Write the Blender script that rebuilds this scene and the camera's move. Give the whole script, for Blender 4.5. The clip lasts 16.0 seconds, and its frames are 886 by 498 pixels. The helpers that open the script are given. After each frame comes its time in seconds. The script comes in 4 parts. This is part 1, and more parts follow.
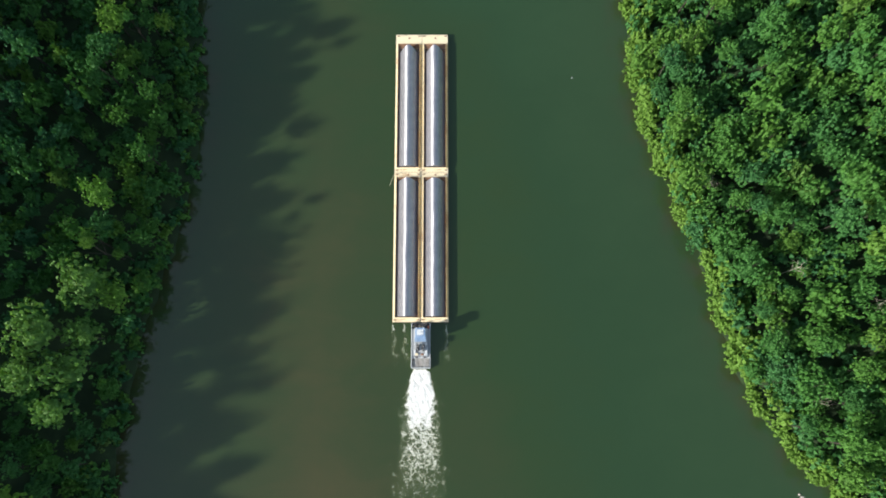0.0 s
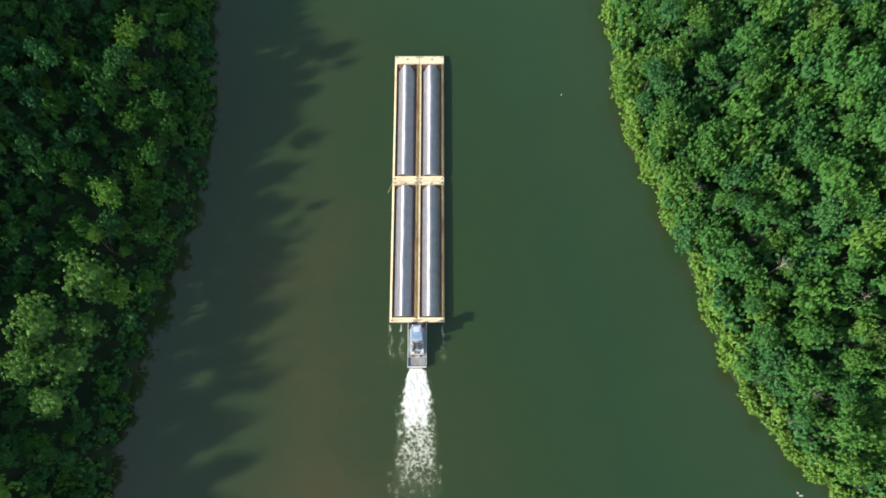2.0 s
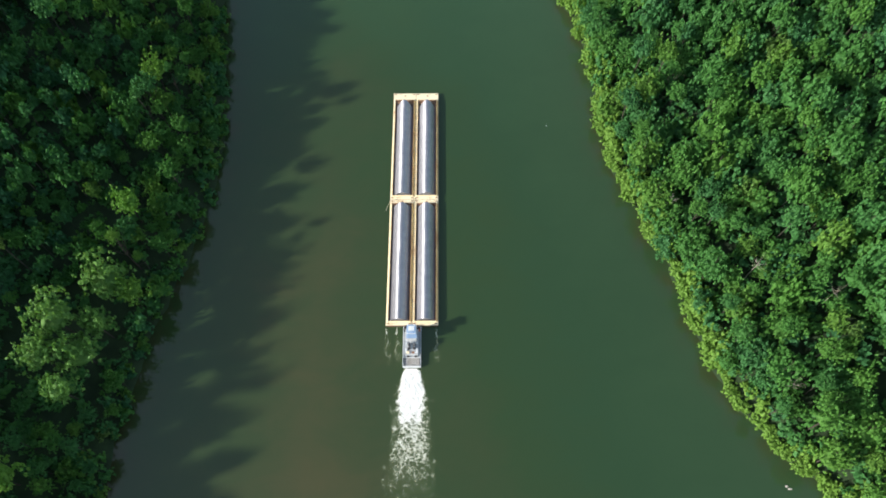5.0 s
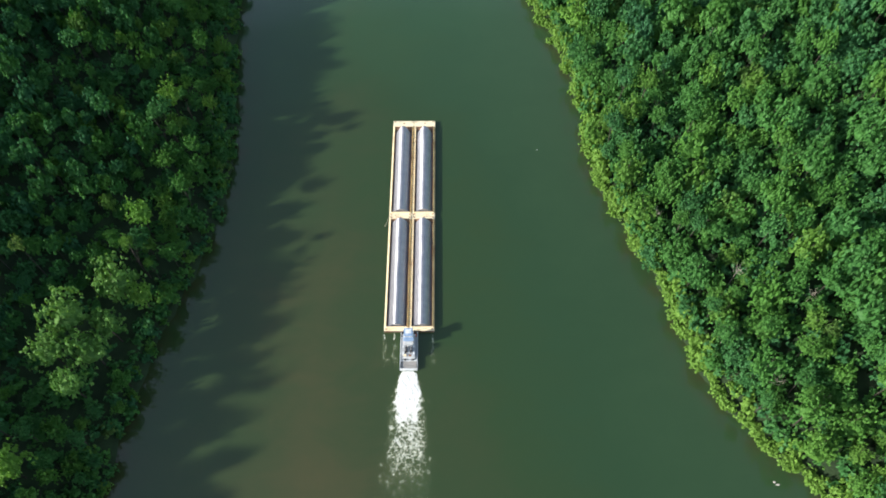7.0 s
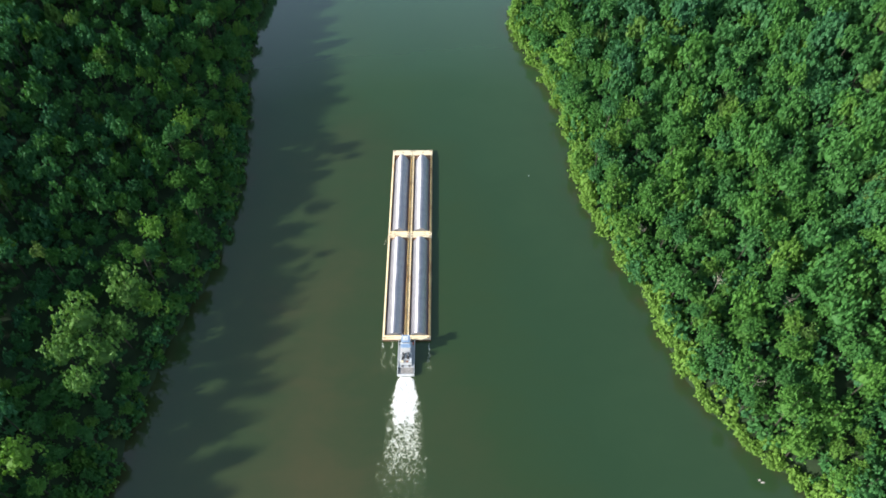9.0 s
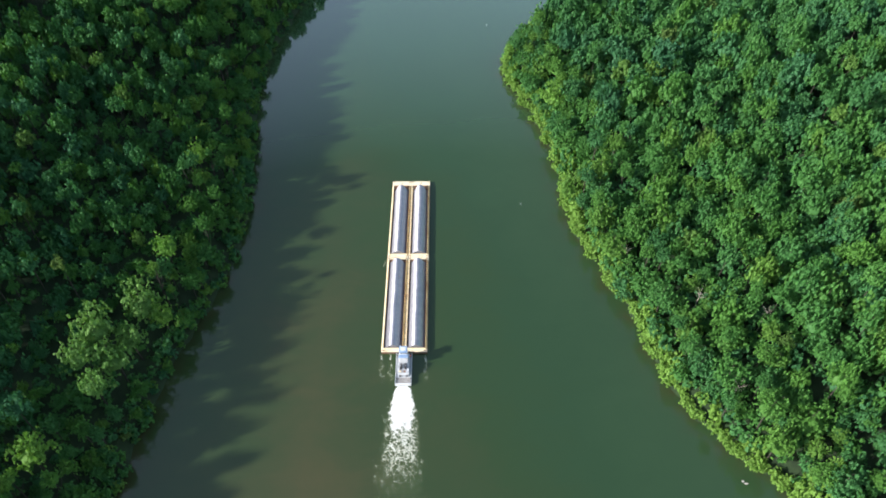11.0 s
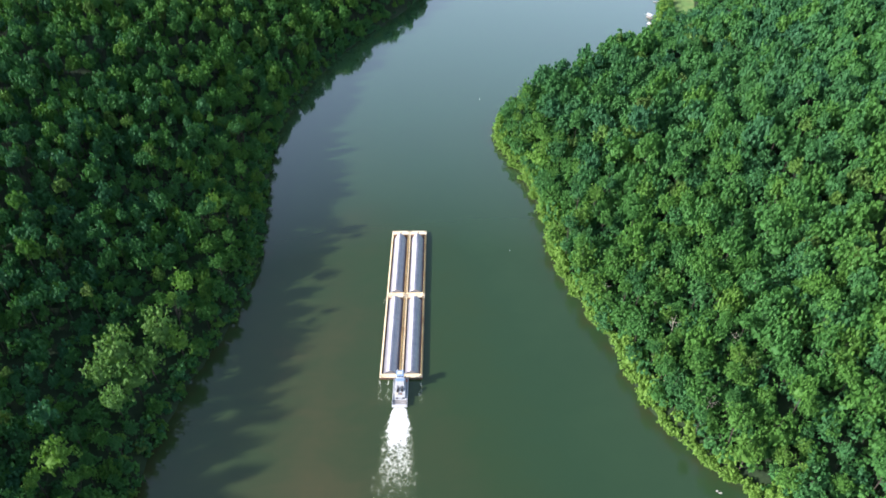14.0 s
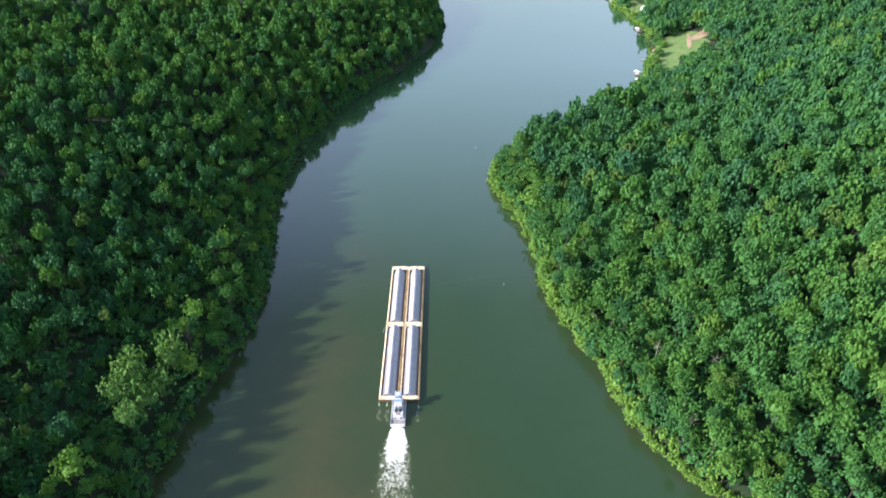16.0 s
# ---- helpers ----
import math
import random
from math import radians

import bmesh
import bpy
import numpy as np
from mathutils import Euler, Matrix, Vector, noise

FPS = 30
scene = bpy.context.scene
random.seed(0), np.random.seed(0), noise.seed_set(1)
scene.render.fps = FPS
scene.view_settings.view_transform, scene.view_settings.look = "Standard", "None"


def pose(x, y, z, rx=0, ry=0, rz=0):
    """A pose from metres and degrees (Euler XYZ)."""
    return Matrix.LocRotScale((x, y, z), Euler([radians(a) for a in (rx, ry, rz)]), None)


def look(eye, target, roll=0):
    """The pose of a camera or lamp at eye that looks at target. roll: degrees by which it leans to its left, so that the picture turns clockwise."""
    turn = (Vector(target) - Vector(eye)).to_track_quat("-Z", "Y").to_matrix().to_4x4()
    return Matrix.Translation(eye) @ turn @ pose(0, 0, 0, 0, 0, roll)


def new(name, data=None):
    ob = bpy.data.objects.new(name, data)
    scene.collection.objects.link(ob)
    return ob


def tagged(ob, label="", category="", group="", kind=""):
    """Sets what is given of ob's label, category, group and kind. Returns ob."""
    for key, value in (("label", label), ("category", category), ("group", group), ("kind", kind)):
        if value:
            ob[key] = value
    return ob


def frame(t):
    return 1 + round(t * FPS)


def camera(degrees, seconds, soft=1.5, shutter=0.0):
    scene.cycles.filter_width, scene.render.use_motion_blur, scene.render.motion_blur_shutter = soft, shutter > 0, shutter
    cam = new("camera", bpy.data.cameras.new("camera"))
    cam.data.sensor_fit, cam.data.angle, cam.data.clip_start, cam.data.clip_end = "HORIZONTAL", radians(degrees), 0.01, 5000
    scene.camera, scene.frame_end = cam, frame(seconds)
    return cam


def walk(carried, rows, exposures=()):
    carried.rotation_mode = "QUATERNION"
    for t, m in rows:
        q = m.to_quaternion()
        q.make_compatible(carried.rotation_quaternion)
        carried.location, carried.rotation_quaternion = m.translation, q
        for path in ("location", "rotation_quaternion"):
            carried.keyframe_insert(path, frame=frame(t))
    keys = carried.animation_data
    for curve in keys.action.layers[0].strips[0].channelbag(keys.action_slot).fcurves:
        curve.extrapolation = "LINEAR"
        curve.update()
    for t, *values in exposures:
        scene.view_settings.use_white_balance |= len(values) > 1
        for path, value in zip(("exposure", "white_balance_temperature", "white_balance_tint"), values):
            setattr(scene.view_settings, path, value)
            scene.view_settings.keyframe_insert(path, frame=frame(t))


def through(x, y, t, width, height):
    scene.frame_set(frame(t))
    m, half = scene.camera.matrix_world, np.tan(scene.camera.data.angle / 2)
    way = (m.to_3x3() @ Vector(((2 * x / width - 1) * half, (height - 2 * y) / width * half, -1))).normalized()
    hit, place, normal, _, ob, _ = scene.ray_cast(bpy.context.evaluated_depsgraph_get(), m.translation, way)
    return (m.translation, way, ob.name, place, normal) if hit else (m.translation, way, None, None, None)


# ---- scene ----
# The river runs along +y; the water's surface is z = 0.
cam = camera(64.0, 16.0, soft=1.75)
ROWS = [
    (0.0, -7.44, 121.25, 271.68, -0.21, -78.26, -0.19),
    (1.0, -6.43, 105.71, 271.87, -0.24, -75.03, -0.12),
    (2.0, -5.42, 90.35, 272.00, -0.27, -71.88, -0.05),
    (3.0, -4.41, 75.18, 272.09, -0.29, -68.82, 0.01),
    (4.0, -3.40, 60.17, 272.16, -0.31, -65.83, 0.08),
    (5.0, -2.38, 45.30, 272.21, -0.32, -62.91, 0.13),
    (6.0, -1.34, 30.56, 272.25, -0.32, -60.06, 0.19),
    (7.0, -0.30, 15.93, 272.30, -0.32, -57.27, 0.24),
    (8.0, 0.75, 1.40, 272.37, -0.31, -54.55, 0.28),
    (9.0, 1.82, -13.05, 272.47, -0.29, -51.87, 0.32),
    (10.0, 2.90, -27.43, 272.61, -0.27, -49.25, 0.36),
    (11.0, 4.01, -41.77, 272.81, -0.25, -46.66, 0.39),
    (12.0, 5.13, -56.07, 273.07, -0.22, -44.12, 0.41),
    (13.0, 6.27, -70.36, 273.41, -0.18, -41.62, 0.43),
    (14.0, 7.44, -84.64, 273.84, -0.15, -39.14, 0.44),
    (15.0, 8.64, -98.95, 274.37, -0.10, -36.69, 0.45),
    (16.0, 9.86, -113.28, 275.01, -0.05, -34.26, 0.45),
]
walk(cam, [(t, pose(x, y, z, 90 + pitch, roll, yaw)) for t, x, y, z, yaw, pitch, roll in ROWS],
     exposures=[(0.0, 0.46, 6230, 10), (6.0, 0.59, 6150, 10), (11.0, 0.75, 5980, 14), (16.0, 0.95, 5820, 21)])

# ---- light ----
SUN_ELEVATION, SUN_AZIMUTH = 25.5, 250.0   # degrees; azimuth clockwise from +y
world = bpy.data.worlds.new("world")
scene.world = world
world.use_nodes = True
wn = world.node_tree.nodes
sky = wn.new("ShaderNodeTexSky")
sky.sky_type, sky.sun_disc = "NISHITA", False
sky.sun_elevation, sky.sun_rotation = radians(SUN_ELEVATION), radians(SUN_AZIMUTH)
sky.air_density, sky.dust_density, sky.ozone_density = 1.7, 1.8, 1.6
wn["Background"].inputs["Strength"].default_value = 0.138
pale = wn.new("ShaderNodeHueSaturation")                                   # summer haze takes the blue out of the sky
pale.inputs["Saturation"].default_value = 0.80
world.node_tree.links.new(sky.outputs["Color"], pale.inputs["Color"])
world.node_tree.links.new(pale.outputs["Color"], wn["Background"].inputs["Color"])
sun = new("sun", bpy.data.lights.new("sun", "SUN"))
sun.data.energy, sun.data.angle, sun.data.color = 4.8, radians(2.0), (1.0, 0.94, 0.83)
az, el = radians(SUN_AZIMUTH), radians(SUN_ELEVATION)
toward = Vector((math.sin(az) * math.cos(el), math.cos(az) * math.cos(el), math.sin(el)))
sun.matrix_world = look(toward * 500, (0, 0, 0))


# ---- materials ----
class Mat:
    """A node material with short helpers."""

    def __init__(self, name):
        self.m = bpy.data.materials.new(name)
        self.m.use_nodes = True
        self.n, self.l = self.m.node_tree.nodes, self.m.node_tree.links
        self.b = self.n["Principled BSDF"]

    def put(self, socket, value):
        if isinstance(value, bpy.types.NodeSocket):
            self.l.new(value, socket)
        elif value is not None:
            socket.default_value = value

    def coords(self, scale=1.0, kind="Position"):
        if kind == "Position":
            out = self.n.new("ShaderNodeNewGeometry").outputs["Position"]
        else:
            out = self.n.new("ShaderNodeTexCoord").outputs[kind]
        mp = self.n.new("ShaderNodeMapping")
        mp.inputs["Scale"].default_value = scale if isinstance(scale, tuple) else (scale,) * 3
        self.l.new(out, mp.inputs["Vector"])
        return mp.outputs["Vector"]

    def noise(self, size, detail=4.0, rough=0.6, kind="Position", stretch=(1, 1, 1), distortion=0.0):
        """A noise whose features are about that many metres wide."""
        nd = self.n.new("ShaderNodeTexNoise")
        nd.inputs["Scale"].default_value, nd.inputs["Detail"].default_value = 1.0, detail
        nd.inputs["Roughness"].default_value, nd.inputs["Distortion"].default_value = rough, distortion
        self.l.new(self.coords(tuple(s / size for s in stretch), kind), nd.inputs["Vector"])
        return nd.outputs["Fac"]

    def ramp(self, fac, stops):
        r = self.n.new("ShaderNodeValToRGB")
        while len(r.color_ramp.elements) < len(stops):
            r.color_ramp.elements.new(0.5)
        for e, (p, c) in zip(r.color_ramp.elements, stops):
            e.position, e.color = p, (*c, 1) if isinstance(c, tuple) else (c, c, c, 1)
        self.put(r.inputs["Fac"], fac)
        return r.outputs["Color"]

    def mix(self, fac, a, b, mode="MIX"):
        x = self.n.new("ShaderNodeMix")
        x.data_type, x.blend_type = "RGBA", mode
        self.put(x.inputs[0], fac)
        for s, v in ((x.inputs[6], a), (x.inputs[7], b)):
            self.put(s, (*v, 1) if isinstance(v, tuple) else v)
        return x.outputs[2]

    def math(self, op, a, b=0.0):
        x = self.n.new("ShaderNodeMath")
        x.operation = op
        self.put(x.inputs[0], a), self.put(x.inputs[1], b)
        return x.outputs[0]

    def bump(self, height, strength, distance):
        x = self.n.new("ShaderNodeBump")
        x.inputs["Strength"].default_value, x.inputs["Distance"].default_value = strength, distance
        self.put(x.inputs["Height"], height)
        self.put(self.b.inputs["Normal"], x.outputs["Normal"])
        return x.outputs["Normal"]

    def set(self, **values):
        for key, v in values.items():
            v = (*v, 1) if isinstance(v, tuple) else v
            self.put(self.b.inputs[key.replace("_", " ")], v)
        return self


def painted(name, colour, wear, amount=0.5, rough=0.5, metal=0.0, grain=1.5):
    """Old paint: its colour, a second colour where it is worn or stained, and fine relief."""
    k = Mat(name)
    big, fine = k.noise(grain * 4, 3), k.noise(grain * 0.25, 5, 0.7)
    both = k.math("ADD", k.math("MULTIPLY", big, 0.55), k.math("MULTIPLY", fine, 0.45))
    fac = k.ramp(both, [(0.62 - amount * 0.3, 0.0), (0.72 - amount * 0.15, 1.0)])
    k.set(Base_Color=k.mix(fac, colour, wear), Roughness=rough, Metallic=metal)
    k.bump(fine, 0.25, 0.02)
    return k.m


def leaves(name, stops, gloss=0.65, through=0.27, single=True):
    """Foliage: each tree has its own tint, each spray of leaves its own shade."""
    k = Mat(name)
    at = k.n.new("ShaderNodeAttribute")
    at.attribute_name = "tint"
    own = k.n.new("ShaderNodeObjectInfo").outputs["Random"]
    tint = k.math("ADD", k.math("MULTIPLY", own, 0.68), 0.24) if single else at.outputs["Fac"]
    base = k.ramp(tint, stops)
    island = k.n.new("ShaderNodeNewGeometry").outputs["Random Per Island"]
    shade = k.ramp(island, [(0.0, 0.93), (0.6, 1.0), (1.0, 1.06)])
    col = k.mix(1.0, base, shade, "MULTIPLY")
    patch = k.ramp(k.noise(1.1, 3), [(0.35, (0.92, 0.94, 0.92)), (0.65, (1.08, 1.05, 1.0))])
    col = k.mix(1.0, col, patch, "MULTIPLY")
    k.set(Base_Color=col, Roughness=gloss)
    k.b.inputs["Specular IOR Level"].default_value = 0.25
    tr = k.n.new("ShaderNodeBsdfTranslucent")
    k.l.new(k.mix(1.0, col, (1.15, 1.2, 0.5), "MULTIPLY"), tr.inputs["Color"])
    mx = k.n.new("ShaderNodeMixShader")
    mx.inputs[0].default_value = through
    k.l.new(k.b.outputs[0], mx.inputs[1]), k.l.new(tr.outputs[0], mx.inputs[2])
    k.l.new(mx.outputs[0], k.n["Material Output"].inputs["Surface"])
    return k.m


# the low tints' blue-green stands in for skylit shade and distant haze
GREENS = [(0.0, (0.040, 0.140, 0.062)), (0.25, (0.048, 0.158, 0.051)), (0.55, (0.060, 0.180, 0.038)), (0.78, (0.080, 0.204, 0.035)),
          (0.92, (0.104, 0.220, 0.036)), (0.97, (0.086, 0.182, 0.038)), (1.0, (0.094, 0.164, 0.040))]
m_leaf = leaves("oak_leaves", GREENS)
m_wood = leaves("forest_leaves", GREENS, single=False)
m_pale = leaves("silver_leaves", [(0.0, (0.115, 0.250, 0.060)), (1.0, (0.138, 0.272, 0.068))])
m_lime = leaves("yellow_green_leaves", [(0.0, (0.115, 0.265, 0.042)), (1.0, (0.145, 0.290, 0.048))])
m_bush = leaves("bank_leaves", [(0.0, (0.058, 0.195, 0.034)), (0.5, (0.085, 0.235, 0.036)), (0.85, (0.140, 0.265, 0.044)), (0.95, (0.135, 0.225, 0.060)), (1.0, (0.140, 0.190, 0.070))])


def bark(name, a, b):
    k = Mat(name)
    f = k.noise(0.35, 5, 0.7, stretch=(1, 1, 0.25))
    k.set(Base_Color=k.ramp(f, [(0.35, a), (0.65, b)]), Roughness=0.9)
    k.bump(f, 0.6, 0.05)
    return k.m


m_bark = bark("bark", (0.025, 0.022, 0.016), (0.060, 0.050, 0.038))
m_dead = bark("bleached_wood", (0.30, 0.27, 0.21), (0.46, 0.42, 0.34))


def river_water():
    """Turbid green river water: an olive body with drifts of brown silt under a smooth, slightly rippled surface that mirrors the sky at low angles."""
    k = Mat("river_water")
    sep = k.n.new("ShaderNodeSeparateXYZ")
    k.l.new(k.coords(), sep.inputs[0])
    silt = k.math("ADD", k.math("MULTIPLY", k.math("ABSOLUTE", k.math("ADD", sep.outputs["X"], 54.0)), -0.0050), k.math("MULTIPLY", sep.outputs["Y"], -0.0016))
    silt = k.math("ADD", k.math("ADD", silt, 0.60), k.math("ADD", k.math("MULTIPLY", k.noise(70, 4, 0.55), 0.55), k.math("MULTIPLY", k.noise(19, 5, 0.65, stretch=(0.7, 1.3, 1), distortion=0.6), 0.30)))
    edge = k.n.new("ShaderNodeAttribute")
    edge.attribute_name = "tint"
    mud = k.math("MULTIPLY", edge.outputs["Fac"], k.ramp(k.noise(11, 4, 0.6), [(0.38, 0.15), (0.62, 0.9)]))
    body = k.ramp(silt, [(0.0, (0.026, 0.056, 0.022)), (0.24, (0.0215, 0.0495, 0.019)), (0.46, (0.024, 0.048, 0.016)), (0.68, (0.032, 0.048, 0.017)), (0.98, (0.060, 0.055, 0.022))])
    reach = k.math("ADD", k.math("MULTIPLY", sep.outputs["Y"], 0.0025), k.math("MULTIPLY", k.noise(90, 3, 0.5), 0.5))    # body turns a brighter green upstream
    body = k.mix(k.ramp(k.math("ADD", reach, -0.8), [(0.10, 0.0), (0.95, 1.0)]), body, (0.029, 0.080, 0.033))
    low = k.n.new("ShaderNodeLayerWeight")
    low.inputs["Blend"].default_value = 0.5
    k.set(Base_Color=k.mix(mud, body, (0.046, 0.036, 0.017)), Roughness=0.05, IOR=1.47,
          Coat_Weight=k.ramp(low.outputs["Facing"], [(0.37, 0.0), (0.67, 1.0)]), Coat_Roughness=0.08, Coat_IOR=3.3)
    h = k.math("ADD", k.math("MULTIPLY", k.noise(7.0, 3, 0.55, stretch=(1, 0.6, 1)), 1.0), k.math("MULTIPLY", k.noise(0.9, 3, 0.6), 0.12))
    k.bump(h, 0.12, 0.20)
    return k.m


m_water = river_water()


def ground_earth():
    k = Mat("forest_floor")
    c = k.ramp(k.noise(5, 5, 0.65), [(0.30, (0.011, 0.026, 0.008)), (0.55, (0.018, 0.038, 0.011)), (0.75, (0.024, 0.056, 0.014))])
    k.set(Base_Color=c, Roughness=0.95)
    k.bump(k.noise(0.8, 5, 0.7), 0.6, 0.2)
    return k.m


m_earth = ground_earth()
k = Mat("lawn_grass")
k.set(Base_Color=k.ramp(k.noise(9, 5, 0.7), [(0.32, (0.085, 0.165, 0.038)), (0.55, (0.115, 0.182, 0.044)), (0.75, (0.180, 0.175, 0.065))]), Roughness=0.95)
k.bump(k.noise(0.3, 4), 0.5, 0.06)
m_lawn = k.m
k = Mat("bare_earth")
k.set(Base_Color=k.ramp(k.noise(4, 5, 0.7), [(0.35, (0.24, 0.17, 0.095)), (0.65, (0.34, 0.26, 0.16))]), Roughness=0.95)
k.bump(k.noise(0.3, 4), 0.5, 0.05)
m_clay = k.m


# ---- mesh helpers ----
def mesh_from(name, v, f, material, tint=None, smooth=False, normals=None, second=None):
    """A mesh from arrays of vertices and triangles."""
    me = bpy.data.meshes.new(name)
    v, f = np.asarray(v, np.float32), np.asarray(f, np.int32)
    n = f.shape[1]
    me.vertices.add(len(v)), me.loops.add(f.size), me.polygons.add(len(f))
    me.vertices.foreach_set("co", v.ravel())
    me.loops.foreach_set("vertex_index", f.ravel())
    me.polygons.foreach_set("loop_start", np.arange(0, f.size, n, dtype=np.int32))
    me.polygons.foreach_set("use_smooth", np.full(len(f), smooth))
    if tint is not None:
        me.attributes.new("tint", "FLOAT", "POINT").data.foreach_set("value", np.asarray(tint, np.float32))
    if normals is not None:
        me.attributes.new("custom_normal", "FLOAT_VECTOR", "POINT").data.foreach_set("vector", np.asarray(normals, np.float32).ravel())
    me.materials.append(material)
    if second is not None:   # faces of the second material, and that material
        me.materials.append(second[1])
        me.polygons.foreach_set("material_index", np.asarray(second[0], np.int32))
    me.update(calc_edges=True)
    return me


def stem_faces(parts):
    """1 for the faces of plain stems, which follow each crown in the list, 0 for leaves."""
    return np.concatenate([np.full(len(f), i % 2) for i, f in enumerate(parts)])


def part(name, bm, material, parent=None, label=""):
    """A bmesh as one object, under a thing or a part of it."""
    me = bpy.data.meshes.new(name)
    bm.normal_update()
    bm.to_mesh(me)
    bm.free()
    me.materials.append(material)
    ob = new(name, me)
    ob.parent = parent
    return tagged(ob, label)


def box(bm, x0, x1, y0, y1, z0, z1, bevel=0.0):
    made = bmesh.ops.create_cube(bm, size=1.0)["verts"]
    bmesh.ops.transform(bm, verts=made, matrix=Matrix.Translation(((x0 + x1) / 2, (y0 + y1) / 2, (z0 + z1) / 2)) @ Matrix.Diagonal((x1 - x0, y1 - y0, z1 - z0, 1)))
    if bevel:
        bmesh.ops.bevel(bm, geom=list({e for v in made for e in v.link_edges}), offset=bevel, segments=2, profile=0.6, affect="EDGES")
    return bm


def tube(bm, a, b, r0, r1=None, sides=8):
    a, b = Vector(a), Vector(b)
    made = bmesh.ops.create_cone(bm, cap_ends=True, segments=sides, radius1=r0, radius2=r0 if r1 is None else r1, depth=(b - a).length)["verts"]
    turn = (b - a).to_track_quat("Z", "Y").to_matrix().to_4x4()
    bmesh.ops.transform(bm, verts=made, matrix=Matrix.Translation((a + b) / 2) @ turn)
    return bm


def boxed(name, bounds, material, parent, label="", bevel=0.0):
    return part(name, box(bmesh.new(), *bounds, bevel=bevel), material, parent, label)


def rod(name, a, b, r, material, parent, label="", sides=8):
    return part(name, tube(bmesh.new(), a, b, r, sides=sides), material, parent, label)


# ---- the lie of the land ----
WEST = [(-420, -3500), (-260, -900), (-150, -250), (-138, 0), (-131, 60), (-127, 95), (-125, 132), (-118, 155), (-112, 180), (-107, 203), (-105, 235), (-108, 275),
        (-118, 335), (-121, 395), (-113, 450), (-97, 515), (-67, 582), (-31, 650), (-5, 715), (9, 775), (8, 830), (-6, 930), (-60, 1040), (-230, 1170), (-700, 1300), (-3500, 1500)]
EAST = [(900, -3500), (560, -900), (330, -200), (205, 0), (158, 60), (141, 80), (126, 97), (114, 111), (105, 129), (99, 148), (97, 170), (87, 191), (81, 213), (73, 230),
        (72, 260), (71, 290), (65, 323), (57, 348), (46, 378), (47, 402), (62, 428), (86, 458), (136, 498), (160, 546), (204, 567), (221, 613), (248, 690), (258, 730), (260, 775)]
EAST_NORTH = [(253, 832), (238, 927), (190, 1060), (40, 1250), (-400, 1500), (-3500, 1900)]


def rounded(line, times=2):
    p = np.array(line, float)
    for _ in range(times):
        q = np.empty((2 * len(p) - 2, 2))
        q[0::2], q[1::2] = 0.75 * p[:-1] + 0.25 * p[1:], 0.25 * p[:-1] + 0.75 * p[1:]
        p = np.vstack([p[:1], q, p[-1:]])
    return p


WEST, EAST = rounded(WEST), rounded(EAST + EAST_NORTH)


def to_line(p, line):
    """The distance of each point from a line, and on which side it lies (+1: left of the line's way)."""
    a, b = line[:-1], line[1:]
    best, side = np.full(len(p), 1e9), np.ones(len(p))
    for (ax, ay), (bx, by) in zip(a, b):
        dx, dy = bx - ax, by - ay
        s = np.clip(((p[:, 0] - ax) * dx + (p[:, 1] - ay) * dy) / (dx * dx + dy * dy), 0, 1)
        d = np.hypot(p[:, 0] - ax - s * dx, p[:, 1] - ay - s * dy)
        near = d < best - 1e-9
        cross = dx * (p[:, 1] - ay) - dy * (p[:, 0] - ax)
        best, side = np.where(near, d, best), np.where(near, np.sign(cross), side)
    return best, side


def waves(x, y, size, seed):
    """A smooth, uneven swell between -1 and 1."""
    g = np.random.RandomState(seed)
    out = 0
    for _ in range(7):
        th, ph, f = g.rand() * 6.283, g.rand() * 6.283, (0.6 + 0.9 * g.rand()) * 6.283 / size
        out = out + np.sin(f * (x * np.cos(th) + y * np.sin(th)) + ph)
    return out / 4.2


def inland(p):
    """Metres from the waterline (minus: over the water), and whether the west bank is the nearer one."""
    dw, sw = to_line(p, WEST)
    de, se = to_line(p, EAST)
    west = dw < de
    d = np.where(west, dw * sw, -de * se)
    wiggle = 1.6 * waves(p[:, 0], p[:, 1], 17, 5) + 0.9 * waves(p[:, 0], p[:, 1], 7, 6)
    return d + wiggle, west


def ground_height(p):
    d, west = inland(p)
    land = np.maximum(d, 0)
    steep = np.clip((p[:, 1] - 70) / 280, 0, 1)
    steep = steep * steep * (3 - 2 * steep)
    bluff = 42 * (1 - np.exp(-0.34 * land / 42)) + 0.10 * land          # a steep bank, then a gentler hill
    hill = 120 * (1 - np.exp(-0.445 * land / 120))
    shore = 85 * (1 - np.exp(-0.25 * land / 85))
    roll = 1 - np.exp(-land / 90)
    z = np.where(west, bluff + (hill - bluff) * steep, shore) + roll * 6 * waves(p[:, 0], p[:, 1], 190, 2) + 0.5 * waves(p[:, 0], p[:, 1], 23, 3) * np.minimum(1, land / 10)
    z = np.where(d > 0, z + 0.9 * np.minimum(1, d / 1.5), np.maximum(-4.0, d * 0.35))
    return z, d, west


def axis(lo, hi, step, far):
    """Even steps from lo to hi, growing ones out to +-far."""
    mid = list(np.arange(lo, hi + 0.1, step))
    up, dn, s = [hi + step], [lo - step], step
    while up[-1] < far:
        s *= 1.35
        up.append(up[-1] + s), dn.append(dn[-1] - s)
    return np.array(dn[::-1] + mid + up)


